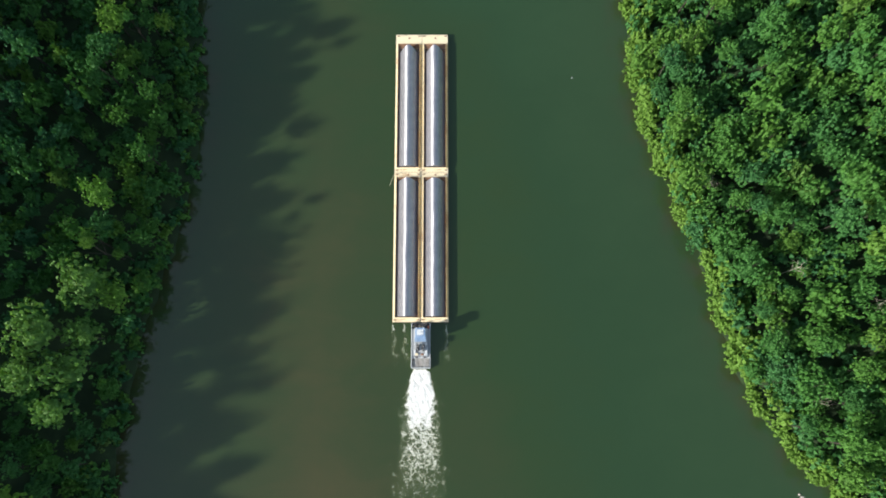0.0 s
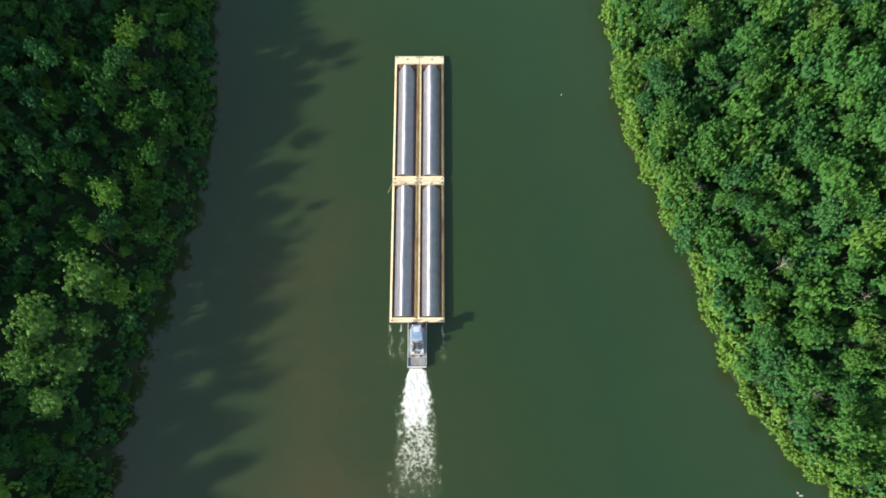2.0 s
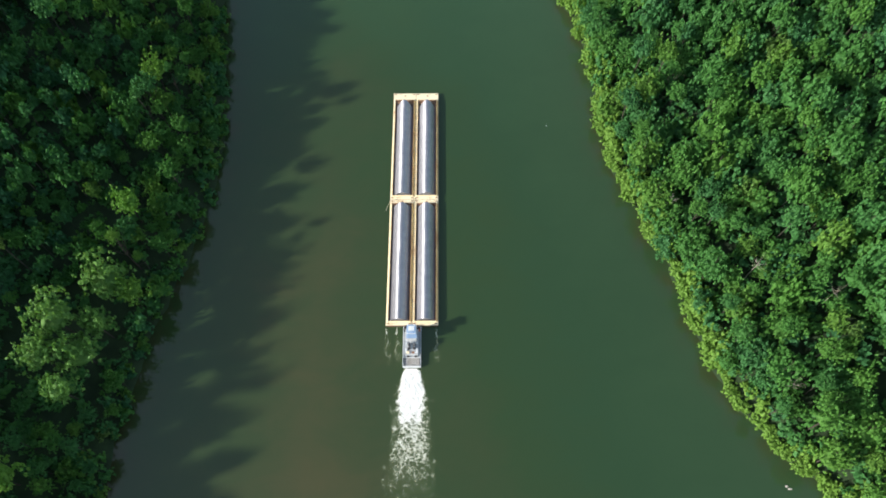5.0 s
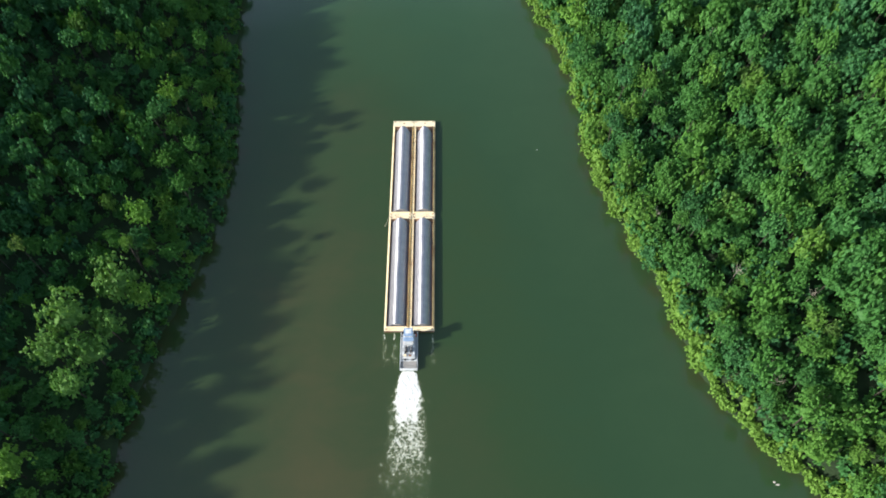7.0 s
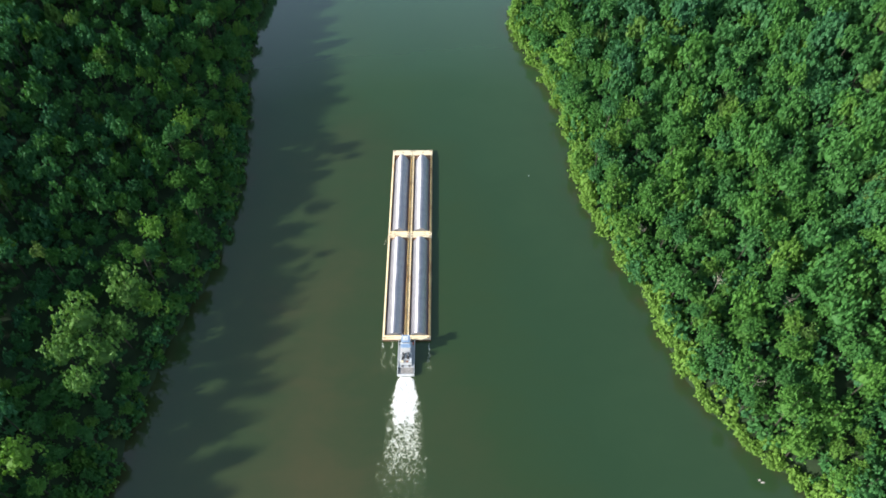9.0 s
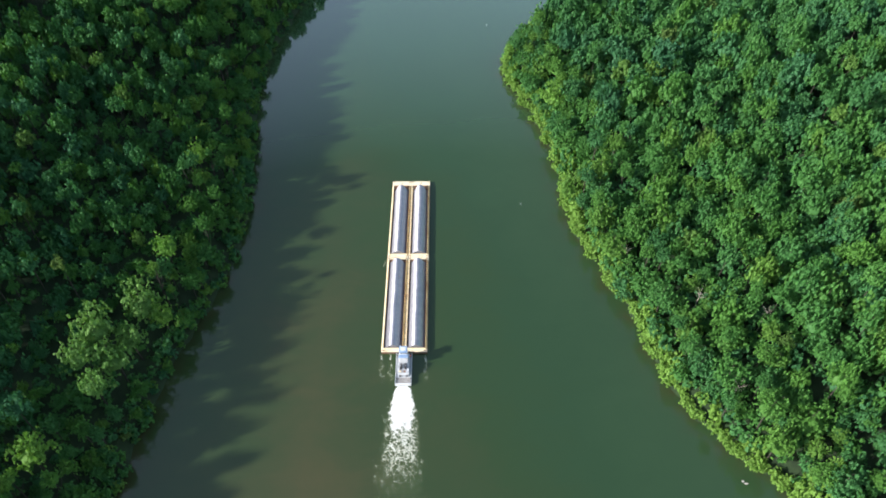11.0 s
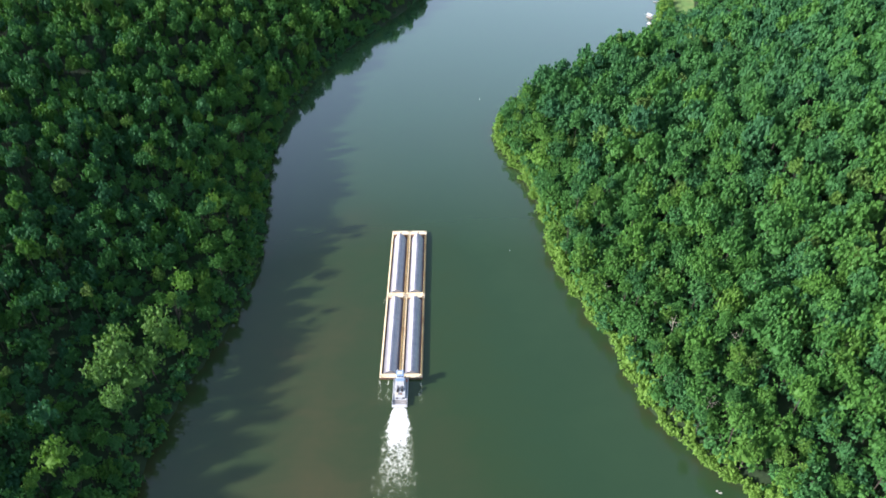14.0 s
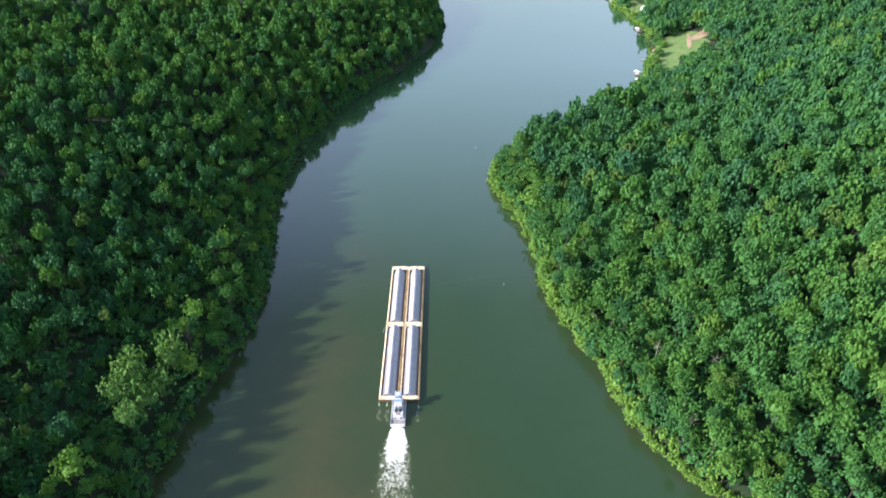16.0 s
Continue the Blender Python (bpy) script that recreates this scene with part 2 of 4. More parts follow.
gx, gy = axis(-420, 460, 6, 3300), axis(20, 980, 6, 3300)
X, Y = np.meshgrid(gx, gy)
P = np.column_stack([X.ravel(), Y.ravel()])
Z = ground_height(P)[0]
ii = np.arange(len(gx) * len(gy)).reshape(len(gy), len(gx))
quads = np.stack([ii[:-1, :-1], ii[:-1, 1:], ii[1:, 1:], ii[1:, :-1]], -1).reshape(-1, 4)
ground = new("ground", mesh_from("ground", np.column_stack([P, Z]), quads, m_earth, smooth=True))
tagged(ground, "dark forest floor rising from the river on both banks", "ground", kind="structure")
wd = ground_height(P)[1]
open_water = wd.ravel()[quads].min(1) < 9
wet = np.unique(quads[open_water])
number = np.zeros(len(P), int)
number[wet] = np.arange(len(wet))
shallow = np.exp(-np.maximum(0, -wd[wet]) / 3.8)                      # mud stirred up along the waterline
water = new("water", mesh_from("water", np.column_stack([P[wet], np.zeros(len(wet))]), number[quads[open_water]], m_water, shallow))
tagged(water, "calm murky olive-green river water", "river", kind="structure")

# ---- trees ----
rng = np.random.RandomState(11)


def ball(fine):
    bm = bmesh.new()
    bmesh.ops.create_icosphere(bm, subdivisions=fine, radius=1.0)
    out = np.array([v.co[:] for v in bm.verts]), np.array([[v.index for v in f.verts] for f in bm.faces])
    bm.free()
    return out


BALLS = ball(1), ball(2)


def unit(v):
    return v / np.maximum(1e-9, np.linalg.norm(v, axis=-1, keepdims=True))


def crown(g, boughs, tufts, sprays, size, heart, fine=False, spread=0.115, deep=0.42, soft=0.85):
    """A crown of unit radius standing on z = 0. Boughs of uneven reach fan out over a dome, each one carries tufts towards its tip,
    and each tuft is a small cushion of leaf sprays; a dark uneven heart closes the view through it."""
    turn, squash = g.rand() * 6.283, 0.85 + 0.28 * g.rand()
    p1, p2 = g.rand(2) * 6.283
    i = np.arange(boughs)
    a = turn + i * 2.39996 + 0.35 * g.randn(boughs)
    up = 1 - 0.98 * ((i + 0.3) / boughs) ** 0.9                                   # from the top down to the skirt
    flat = np.sqrt(1 - up ** 2)
    reach = (0.80 + 0.26 * g.rand(boughs)) * (1 + 0.13 * np.sin(2 * a + p1) + 0.10 * np.sin(3 * a + p2))
    way = np.column_stack([flat * np.cos(a) * squash, flat * np.sin(a) / squash, 0.80 * up + 0.05])
    tip = way * reach[:, None] * (0.95, 0.95, 0.92)
    # tufts: the first at the tip, the others behind and beside it
    back = 1 - deep * (np.arange(tufts) / max(1, tufts - 1))[None, :] * (0.6 + 0.6 * g.rand(boughs, tufts))
    side = max(spread, 0.145) * 1.25 * g.randn(boughs, tufts, 3) * (1, 1, 0.55) * np.where(np.arange(tufts) == 0, 0.3, 1.0)[None, :, None]
    at = tip[:, None, :] * back[:, :, None] + side
    at[:, :, 2] = np.maximum(0.02, at[:, :, 2])
    r = spread * (0.75 + 0.65 * g.rand(boughs, tufts))
    n = g.randn(boughs, tufts, sprays, 3)
    n[..., 2] = np.abs(n[..., 2]) * 1.1 - 0.25
    n = unit(n + 0.55 * unit(way)[:, None, None, :])
    place = at[:, :, None, :] + n * (r[:, :, None] * (0.55 + 0.55 * g.rand(boughs, tufts, sprays)))[..., None] * (1, 1, 0.85)
    lean = unit(n + 0.42 * g.randn(*n.shape) + (0, 0, 0.15))
    e1 = unit(np.cross(lean, g.randn(*n.shape)))
    e2 = np.cross(lean, e1)
    k1, k2 = size * (0.70 + 0.65 * g.rand(boughs, tufts, sprays, 1)), size * (0.45 + 0.40 * g.rand(boughs, tufts, sprays, 1))
    dome = unit(place * (1, 1, 0.52) - (0, 0, 0.04))
    normal = unit(0.45 * n + 0.15 * lean + soft * dome).reshape(-1, 3)
    if fine:                                                                     # bent, pointed sprays
        v = np.stack([place - e1 * k1, place + e2 * k2 - lean * 0.3 * k2, place + e1 * k1 - lean * 0.35 * k1, place - e2 * k2 - lean * 0.3 * k2], -2).reshape(-1, 3)
        f = (np.arange(len(normal)) * 4)[:, None, None] + np.array([[0, 1, 2], [0, 2, 3]])
    else:
        v = np.stack([place - e1 * k1, place + e1 * k1 * 0.7 + e2 * k2 * 1.2 - lean * 0.2 * k1, place + e1 * k1 * 0.5 - e2 * k2 * 1.3 - lean * 0.2 * k1], -2).reshape(-1, 3)
        f = (np.arange(len(normal)) * 3)[:, None, None] + np.array([[0, 1, 2]])
    normal = np.repeat(normal, 4 if fine else 3, axis=0)
    ball_v, ball_f = BALLS[fine]
    k = ball_v @ g.randn(3, 5) * 3.0 + g.rand(5) * 6.283
    core = ball_v * (heart, heart, 0.30 * heart) * (1 + 0.07 * np.sin(k).sum(1)[:, None]) + (0, 0, 0.18 * heart)
    return np.vstack([core, v]), np.vstack([ball_f, f.reshape(-1, 3) + len(core)]), np.vstack([ball_v, normal])


def trunk_arrays(h, r, sides=6):
    """A tapered, slightly bent trunk of height h with three limbs."""
    v, f = [], []

    def limb(a, b, r0, r1, n):
        a, b = np.array(a, float), np.array(b, float)
        d = (b - a) / np.linalg.norm(b - a)
        e1 = np.cross(d, (0.3, 0.9, 0.2))
        e1 /= np.linalg.norm(e1)
        e2, o = np.cross(d, e1), sum(len(q) for q in v)
        th = np.arange(n) * 6.28319 / n
        ring = np.cos(th)[:, None] * e1 + np.sin(th)[:, None] * e2
        v.append(np.vstack([a + ring * r0, b + ring * r1]))
        for i in range(n):
            j = (i + 1) % n
            f.extend([[o + i, o + j, o + n + j], [o + i, o + n + j, o + n + i]])

    knee = (0.03 * h, -0.02 * h, 0.55 * h)
    limb((0, 0, -0.06 * h), knee, r, r * 0.66, sides)
    limb(knee, (0, 0.02 * h, h), r * 0.66, r * 0.2, sides)
    for a in (0.4, 2.5, 4.6):
        limb((knee[0], knee[1], 0.5 * h), (0.2 * h * math.cos(a), 0.2 * h * math.sin(a), 0.85 * h), r * 0.36, r * 0.10, 4)
    return np.vstack(v), np.array(f)


NEAREST = [crown(rng, 24, 9, 6, 0.064, 0.58, True, 0.088, 0.46, 0.95) for _ in range(8)]
FINE = [crown(rng, 22, 7, 4, 0.092, 0.60, True, 0.098, 0.42, 1.3) for _ in range(8)]
MID = [crown(rng, 22, 6, 5, 0.128, 0.66, False, 0.115, 0.30, 2.0) for _ in range(8)]
FAR = [crown(rng, 21, 3, 4, 0.188, 0.70, False, 0.155, 0.22, 2.2) for _ in range(8)]
LOW = [crown(rng, 8, 2, 5, 0.220, 0.60, False, 0.240) for _ in range(8)]
TINY = [crown(rng, 8, 2, 4, 0.260, 0.64, False, 0.260) for _ in range(8)]
MID_DARK = [crown(rng, 19, 4, 5, 0.155, 0.60, False, 0.150, 0.42, 0.70) for _ in range(8)]
NEAR_DARK = [crown(rng, 22, 8, 6, 0.078, 0.55, True, 0.095, 0.46, 0.30) for _ in range(8)]
SLIM = [crown(rng, 19, 5, 4, 0.125, 0.52, True, 0.115, 0.42, 0.35) for _ in range(8)]
STEM_V, STEM_F = trunk_arrays(1.0, 0.008, 4)
STEM_V, STEM_F = STEM_V[:8], STEM_F[:8]
STEM_N = STEM_V * (40, 40, 0) / np.maximum(1e-6, np.linalg.norm(STEM_V * (40, 40, 0), axis=1))[:, None]


def spun(v, a):
    """Vectors turned about z."""
    return np.column_stack([v[:, 0] * math.cos(a) - v[:, 1] * math.sin(a), v[:, 0] * math.sin(a) + v[:, 1] * math.cos(a), v[:, 2]])

LAWNS = [(277, 684, 50, 27, 1.15), (250, 630, 22, 10, 1.25), (268, 842, 13, 38, 0.1), (340, 742, 38, 9, 0.72)]


def on_lawn(p, grow=0.0):
    hit = np.zeros(len(p), bool)
    for cx, cy, rx, ry, a in LAWNS:
        u, w = p[:, 0] - cx, p[:, 1] - cy
        u, w = u * math.cos(a) + w * math.sin(a), w * math.cos(a) - u * math.sin(a)
        hit |= (u / (rx + grow)) ** 2 + (w / (ry + grow)) ** 2 < 1
    return hit


def scatter(step, seed):
    """Tree positions on a shaken grid over the wooded ground near the river."""
    g = np.random.RandomState(seed)
    x, y = np.meshgrid(np.arange(-760, 800, step), np.arange(-190, 1040, step * 0.87))
    x[1::2] += step / 2
    p = np.column_stack([x.ravel(), y.ravel()]) + step * 0.24 * g.randn(x.size, 2)
    reach = 0.625 * (0.82 * (p[:, 1] + 111) + 138) + 35
    p = p[np.abs(p[:, 0]) < np.where(p[:, 1] < 30, 330, np.maximum(reach, 205))]
    z, d, west = ground_height(p)
    ok = (d > np.where(west, 1.2, 2.2)) & ~on_lawn(p, 2.0) & (p[:, 1] < 3.9 * (250 - z) - 45)
    return p[ok], z[ok], d[ok], west[ok], g


PALE, LIME = "large pale silvery-green tree above the shaded bank", "tall yellow-green tree above the shaded bank"
LONE = [(-146, 143, 9.5, 33, "pale", PALE), (-136, 131, 8.5, 32, "pale", PALE), (-148, 128, 7.5, 31, "pale", PALE), (-139, 117, 6.5, 29, "pale", PALE), (-133, 143, 6.5, 28, "pale", PALE),
        (-133, 161, 9.5, 32, "pale", PALE), (-124, 157, 6.0, 26, "lime", LIME), (-130, 193, 6.0, 27, "lime", LIME),
        (-152, 86, 8.0, 29, "lime", LIME), (-131, 262, 6.5, 26, "lime", LIME)]
sunny, shady = scatter(10.2, 21), scatter(7.7, 22)
g = sunny[4]
tp, tz, td, tw = (np.concatenate([a[~sunny[3]], b[shady[3]]]) for a, b in zip(sunny[:4], shady[:4]))
clear = np.ones(len(tp), bool)
for x, y, r, *_ in LONE:
    clear &= np.hypot(tp[:, 0] - x, tp[:, 1] - y) > r + 1.0
    clear &= np.hypot(tp[:, 0] - x + 1.3 * r, tp[:, 1] - y + 0.5 * r) > 0.75 * r
tp, tz, td, tw = tp[clear], tz[clear], td[clear], tw[clear]
big = g.rand(len(tp))
tr = 3.7 + 4.6 * big ** 1.6 + 0.7 * waves(tp[:, 0], tp[:, 1], 60, 9)                       # crown radius
tr = np.clip(tr, 3.2, 8.8) * np.where(tw, 0.67, 1.0)
th = 12.0 + 1.45 * tr + np.where(tw, np.where(td > 45, 8.5, 5.2), 5.0) * g.randn(len(tp)) + 3.2 * waves(tp[:, 0], tp[:, 1], 38, 10)  # height of the whole tree
th = np.where((tp[:, 0] > 222) & (tp[:, 0] < 300) & (tp[:, 1] > 545) & (tp[:, 1] < 668), 0.32 * th, th)   # low regrowth below the lot
th = np.where((tp[:, 0] > 165) & (tp[:, 0] < 235) & (tp[:, 1] > 490) & (tp[:, 1] < 620) & ~tw, 0.70 * th, th)
th = np.where(tw, 4.2 + th, th)
th = np.clip(th, 8, 35) * np.clip(np.where(tw, 0.62, 0.78) + td / np.where(tw, 36, 45), 0, 1)         # lower along the water
for x, y, r, *_ in LONE:                                                                # lower growth on the sunward side of the tall ones
    u, w = -(tp[:, 0] - x) * 0.94 - (tp[:, 1] - y) * 0.34, (tp[:, 0] - x) * 0.34 - (tp[:, 1] - y) * 0.94
    th = np.where((u > 0) & (u < 50) & (np.abs(w) < r + 2), np.minimum(th, 8.0 + 0.20 * u), th)
tl = tr * (1.9 + 0.9 * g.rand(len(tp)))                                                 # depth of the crown
tt, ta, tk = g.rand(len(tp)), g.rand(len(tp)) * 6.283, g.randint(0, 8, len(tp))
# light and shade put into tints: near west and far east darker, rest brighter
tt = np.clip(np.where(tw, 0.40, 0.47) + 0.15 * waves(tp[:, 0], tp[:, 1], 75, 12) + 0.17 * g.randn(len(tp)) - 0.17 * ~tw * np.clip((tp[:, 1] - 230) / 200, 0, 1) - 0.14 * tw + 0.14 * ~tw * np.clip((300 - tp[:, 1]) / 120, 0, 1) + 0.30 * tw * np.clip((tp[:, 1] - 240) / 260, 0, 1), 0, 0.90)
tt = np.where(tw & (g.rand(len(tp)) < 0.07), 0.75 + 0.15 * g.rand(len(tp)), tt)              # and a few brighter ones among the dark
tt = np.where(g.rand(len(tp)) < 0.035, 0.94 + 0.06 * g.rand(len(tp)), tt)                # some olive-brown crowns

near_bank = (tp[:, 1] > 55) & (tp[:, 1] < 420)
order = np.argsort(np.where(near_bank, td, 1e6))
single = order[:300]
rest = np.setdiff1d(np.arange(len(tp)), single)


def woodland(name, index, label):
    """Many trees in one object: crowns in three degrees of fineness by their place on the plan, and plain stems."""
    vs, fs, ts, ns, count = [], [], [], [], 0
    for i in index:
        x, y = tp[i]
        close = 72 < y < 290 and abs(x) < 200
        middle = 55 < y < 480 and abs(x) < 290
        cv, cf, cn = ((SLIM if tw[i] else FINE) if close else (MID_DARK if tw[i] else MID) if middle or (tw[i] and 55 < y < 520 and abs(x) < 330) else FAR if y > 0 else TINY)[tk[i]]
        c, s, r, h = math.cos(ta[i]), math.sin(ta[i]), tr[i], th[i]
        tall = min(0.78 * h, tl[i])
        v = np.column_stack([(cv[:, 0] * c - cv[:, 1] * s) * r + x, (cv[:, 0] * s + cv[:, 1] * c) * r + y, cv[:, 2] * tall + tz[i] + h - tall])
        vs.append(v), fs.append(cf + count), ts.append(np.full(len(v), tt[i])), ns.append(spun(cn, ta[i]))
        count += len(v)
        v = STEM_V * (h, h, h * 1.3) + (x, y, tz[i])
        vs.append(v), fs.append(STEM_F + count), ts.append(np.full(len(v), 0.0)), ns.append(STEM_N)
        count += len(v)
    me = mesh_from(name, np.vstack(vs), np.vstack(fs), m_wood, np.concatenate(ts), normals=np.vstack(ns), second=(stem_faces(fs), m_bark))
    return tagged(new(name, me), label, "forest", kind="stuff")


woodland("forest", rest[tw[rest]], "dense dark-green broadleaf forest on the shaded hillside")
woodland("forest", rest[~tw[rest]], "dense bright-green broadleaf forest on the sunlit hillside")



def understory(name, keep, label, seed, step, low, rise):
    """Young growth that closes the gaps between the nearer trees."""
    p, z, d, west, g = scatter(step, seed)
    ok = (west == keep) & (p[:, 1] < 430) & (p[:, 1] > 40) & (np.abs(p[:, 0]) < 235)
    vs, fs, ts, ns, count = [], [], [], [], 0
    for (x, y), z0 in zip(p[ok], z[ok]):
        cv, cf, cn = LOW[g.randint(8)]
        a, r, h = g.rand() * 6.283, 2.6 + 1.9 * g.rand(), low + rise * g.rand()
        v = np.column_stack([(cv[:, 0] * math.cos(a) - cv[:, 1] * math.sin(a)) * r + x, (cv[:, 0] * math.sin(a) + cv[:, 1] * math.cos(a)) * r + y, (cv[:, 2] * 0.62 + 0.38) * h + z0])
        vs.append(v), fs.append(cf + count), ts.append(np.full(len(v), 0.15 + 0.5 * g.rand())), ns.append(spun(cn, a))
        count += len(v)
        v = STEM_V * (h, h, h * 0.8) + (x, y, z0)
        vs.append(v), fs.append(STEM_F + count), ts.append(np.zeros(len(v))), ns.append(STEM_N)
        count += len(v)
    return tagged(new(name, mesh_from(name, np.vstack(vs), np.vstack(fs), m_wood, np.concatenate(ts), normals=np.vstack(ns), second=(stem_faces(fs), m_bark))), label, "undergrowth", kind="stuff")


understory("undergrowth", True, "dark green saplings under the shaded forest", 51, 9.2, 4.5, 4.5)
understory("undergrowth", False, "green saplings under the sunlit forest", 52, 6.8, 7.0, 6.0)

TRUNK = mesh_from("trunk", *trunk_arrays(1.0, 0.015), m_bark)
CROWNS = {}
for key, mat in (("leaf", m_leaf), ("dark", m_leaf), ("pale", m_pale), ("lime", m_lime)):
    CROWNS[key] = [mesh_from("crown", v, f, mat, np.zeros(len(v)), normals=q) for v, f, q in (NEAR_DARK if key == "dark" else NEAREST)]


def tree(x, y, z, r, h, kind="leaf", shape=0, angle=0.0, label="", group="trees along the banks"):
    """A broadleaf tree with its trunk and crown."""
    ob = new("tree")
    ob.matrix_basis = pose(x, y, z, 0, 0, math.degrees(angle))
    tall = min(0.78 * h, 2.0 * r)
    t = new("trunk", TRUNK)
    t.parent, t.scale = ob, (h * 0.8, h * 0.8, h * 0.86)
    c = new("crown", CROWNS[kind][shape])
    c.parent, c.scale, c.location = ob, (r, r, tall), (0, 0, h - tall)
    return tagged(ob, label or "broadleaf tree with a full green crown", "tree", group)


for i in single:
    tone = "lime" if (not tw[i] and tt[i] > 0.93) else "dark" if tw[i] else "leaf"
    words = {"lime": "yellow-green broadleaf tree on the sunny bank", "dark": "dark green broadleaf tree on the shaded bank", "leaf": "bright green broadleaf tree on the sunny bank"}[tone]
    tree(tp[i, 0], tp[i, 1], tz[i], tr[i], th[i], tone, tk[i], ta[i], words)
for x, y, r, h, kind, words in LONE:
    tree(x, y, ground_height(np.array([[x, y]], float))[0][0], r, h, kind, int(r) % 8, x, words)


def bank_bushes(name, line, label, seed, share, material):
    """Low growth that hangs over the waterline, and young trees close behind it."""
    g = np.random.RandomState(seed)
    step = np.diff(line, axis=0)
    at = np.concatenate([[0], np.cumsum(np.hypot(step[:, 0], step[:, 1]))])
    s = np.arange(0, at[-1], 1.0)
    p = np.column_stack([np.interp(s, at, line[:, 0]), np.interp(s, at, line[:, 1])])
    p = p[(p[:, 1] > -190) & (p[:, 1] < 900) & (np.abs(p[:, 0]) < 300)]
    p = np.vstack([p, p, p, p]) + 3.0 * g.randn(4 * len(p), 2)
    z, d, _ = ground_height(p)
    ok = (d > -0.8) & (d < 8) & ~on_lawn(p, 1) & (g.rand(len(d)) < share * np.where(d < 2.5, 0.85, 0.55) * np.where((p[:, 1] > 600) & (p[:, 1] < 740), 0.15, 1.0))
    p, z, d = p[ok], z[ok], d[ok]
    vs, fs, ts, ns, count = [], [], [], [], 0
    for (x, y), z0, far in zip(p, z, d):
        cv, cf, cn = (LOW if 50 < y < 420 else TINY)[g.randint(8)]
        young = far > 2.5
        a, r = g.rand() * 6.283, (2.2 + 1.7 * g.rand()) if young else (1.3 + 1.5 * g.rand())
        h = (6.0 + 6.0 * g.rand()) if young else r * (1.2 + 1.1 * g.rand())
        low = 0.3 * h if young else 0.2 * r
        v = np.column_stack([(cv[:, 0] * math.cos(a) - cv[:, 1] * math.sin(a)) * r + x, (cv[:, 0] * math.sin(a) + cv[:, 1] * math.cos(a)) * r + y, cv[:, 2] * (h - low) + low + max(z0, 0.1)])
        vs.append(v), fs.append(cf + count), ts.append(np.full(len(v), g.rand() * (0.35 if y > 520 else 1.0))), ns.append(spun(cn, a))
        count += len(v)
        v = STEM_V * (h, h, h) + (x, y, z0)
        vs.append(v), fs.append(STEM_F + count), ts.append(np.zeros(len(v))), ns.append(STEM_N)
        count += len(v)
    return tagged(new(name, mesh_from(name, np.vstack(vs), np.vstack(fs), material, np.concatenate(ts), normals=np.vstack(ns), second=(stem_faces(fs), m_bark))), label, "bushes", kind="stuff")


# shade of the west bank put into its bushes' darker leaf colour
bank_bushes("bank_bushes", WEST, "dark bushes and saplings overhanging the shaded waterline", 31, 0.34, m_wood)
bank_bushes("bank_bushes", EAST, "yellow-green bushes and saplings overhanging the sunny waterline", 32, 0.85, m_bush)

# ---- the tow: four barges and a pushing towboat ----
TOW_X, TOW_Y, TOW_TURN = -15.02, 148.99, -0.15   # the middle of the barges' sterns
m_cream = painted("cream_deck_paint", (0.82, 0.70, 0.47), (0.55, 0.36, 0.20), 0.25, 0.6)
m_gunwale = painted("ochre_gunwale_paint", (0.70, 0.52, 0.24), (0.42, 0.24, 0.10), 0.5, 0.6)
m_hull = painted("dark_hull_paint", (0.10, 0.075, 0.06), (0.20, 0.09, 0.04), 0.6, 0.7)
m_rust = painted("rusty_steel", (0.24, 0.115, 0.06), (0.36, 0.22, 0.14), 0.6, 0.85, grain=0.8)
m_tan = painted("weathered_primer", (0.40, 0.24, 0.15), (0.30, 0.14, 0.07), 0.5, 0.85, grain=0.6)
k = Mat("brushed_cover_metal")
stain = k.noise(3.0, 5, 0.65)
k.set(Base_Color=k.ramp(stain, [(0.32, (0.32, 0.32, 0.355)), (0.68, (0.41, 0.40, 0.43))]), Metallic=0.6, Roughness=k.ramp(k.noise(1.2, 4), [(0.3, 0.38), (0.7, 0.47)]))
k.bump(k.noise(2.6, 3, 0.5, stretch=(1, 0.6, 1)), 0.35, 0.06)
along = k.n.new("ShaderNodeTangent")
along.direction_type, along.axis = "RADIAL", "Y"
k.set(Anisotropic=0.95, Anisotropic_Rotation=0.25, Tangent=along.outputs["Tangent"])
m_cover = k.m
m_white = painted("white_boat_paint", (0.64, 0.66, 0.68), (0.46, 0.45, 0.43), 0.35, 0.45, grain=0.5)
m_grey = painted("grey_deck_paint", (0.40, 0.42, 0.44), (0.34, 0.33, 0.31), 0.4, 0.6, grain=0.6)
m_blue = painted("pale_blue_roof_paint", (0.24, 0.37, 0.60), (0.42, 0.52, 0.66), 0.45, 0.4, grain=0.6)
m_paleblue = painted("pale_blue_white_paint", (0.21, 0.31, 0.47), (0.36, 0.44, 0.54), 0.45, 0.4, grain=0.5)
m_board_deck = painted("worn_grey_deck_board", (0.46, 0.44, 0.41), (0.32, 0.29, 0.26), 0.5, 0.75, grain=0.4)
m_orange = painted("faded_red_paint", (0.52, 0.14, 0.07), (0.40, 0.20, 0.13), 0.4, 0.6, grain=0.3)
m_black = painted("sooty_black_steel", (0.035, 0.035, 0.038), (0.09, 0.075, 0.06), 0.4, 0.6, grain=0.4)
m_rope = painted("pale_rope", (0.62, 0.54, 0.40), (0.45, 0.38, 0.28), 0.5, 0.9, grain=0.2)
k = Mat("dark_window_glass")
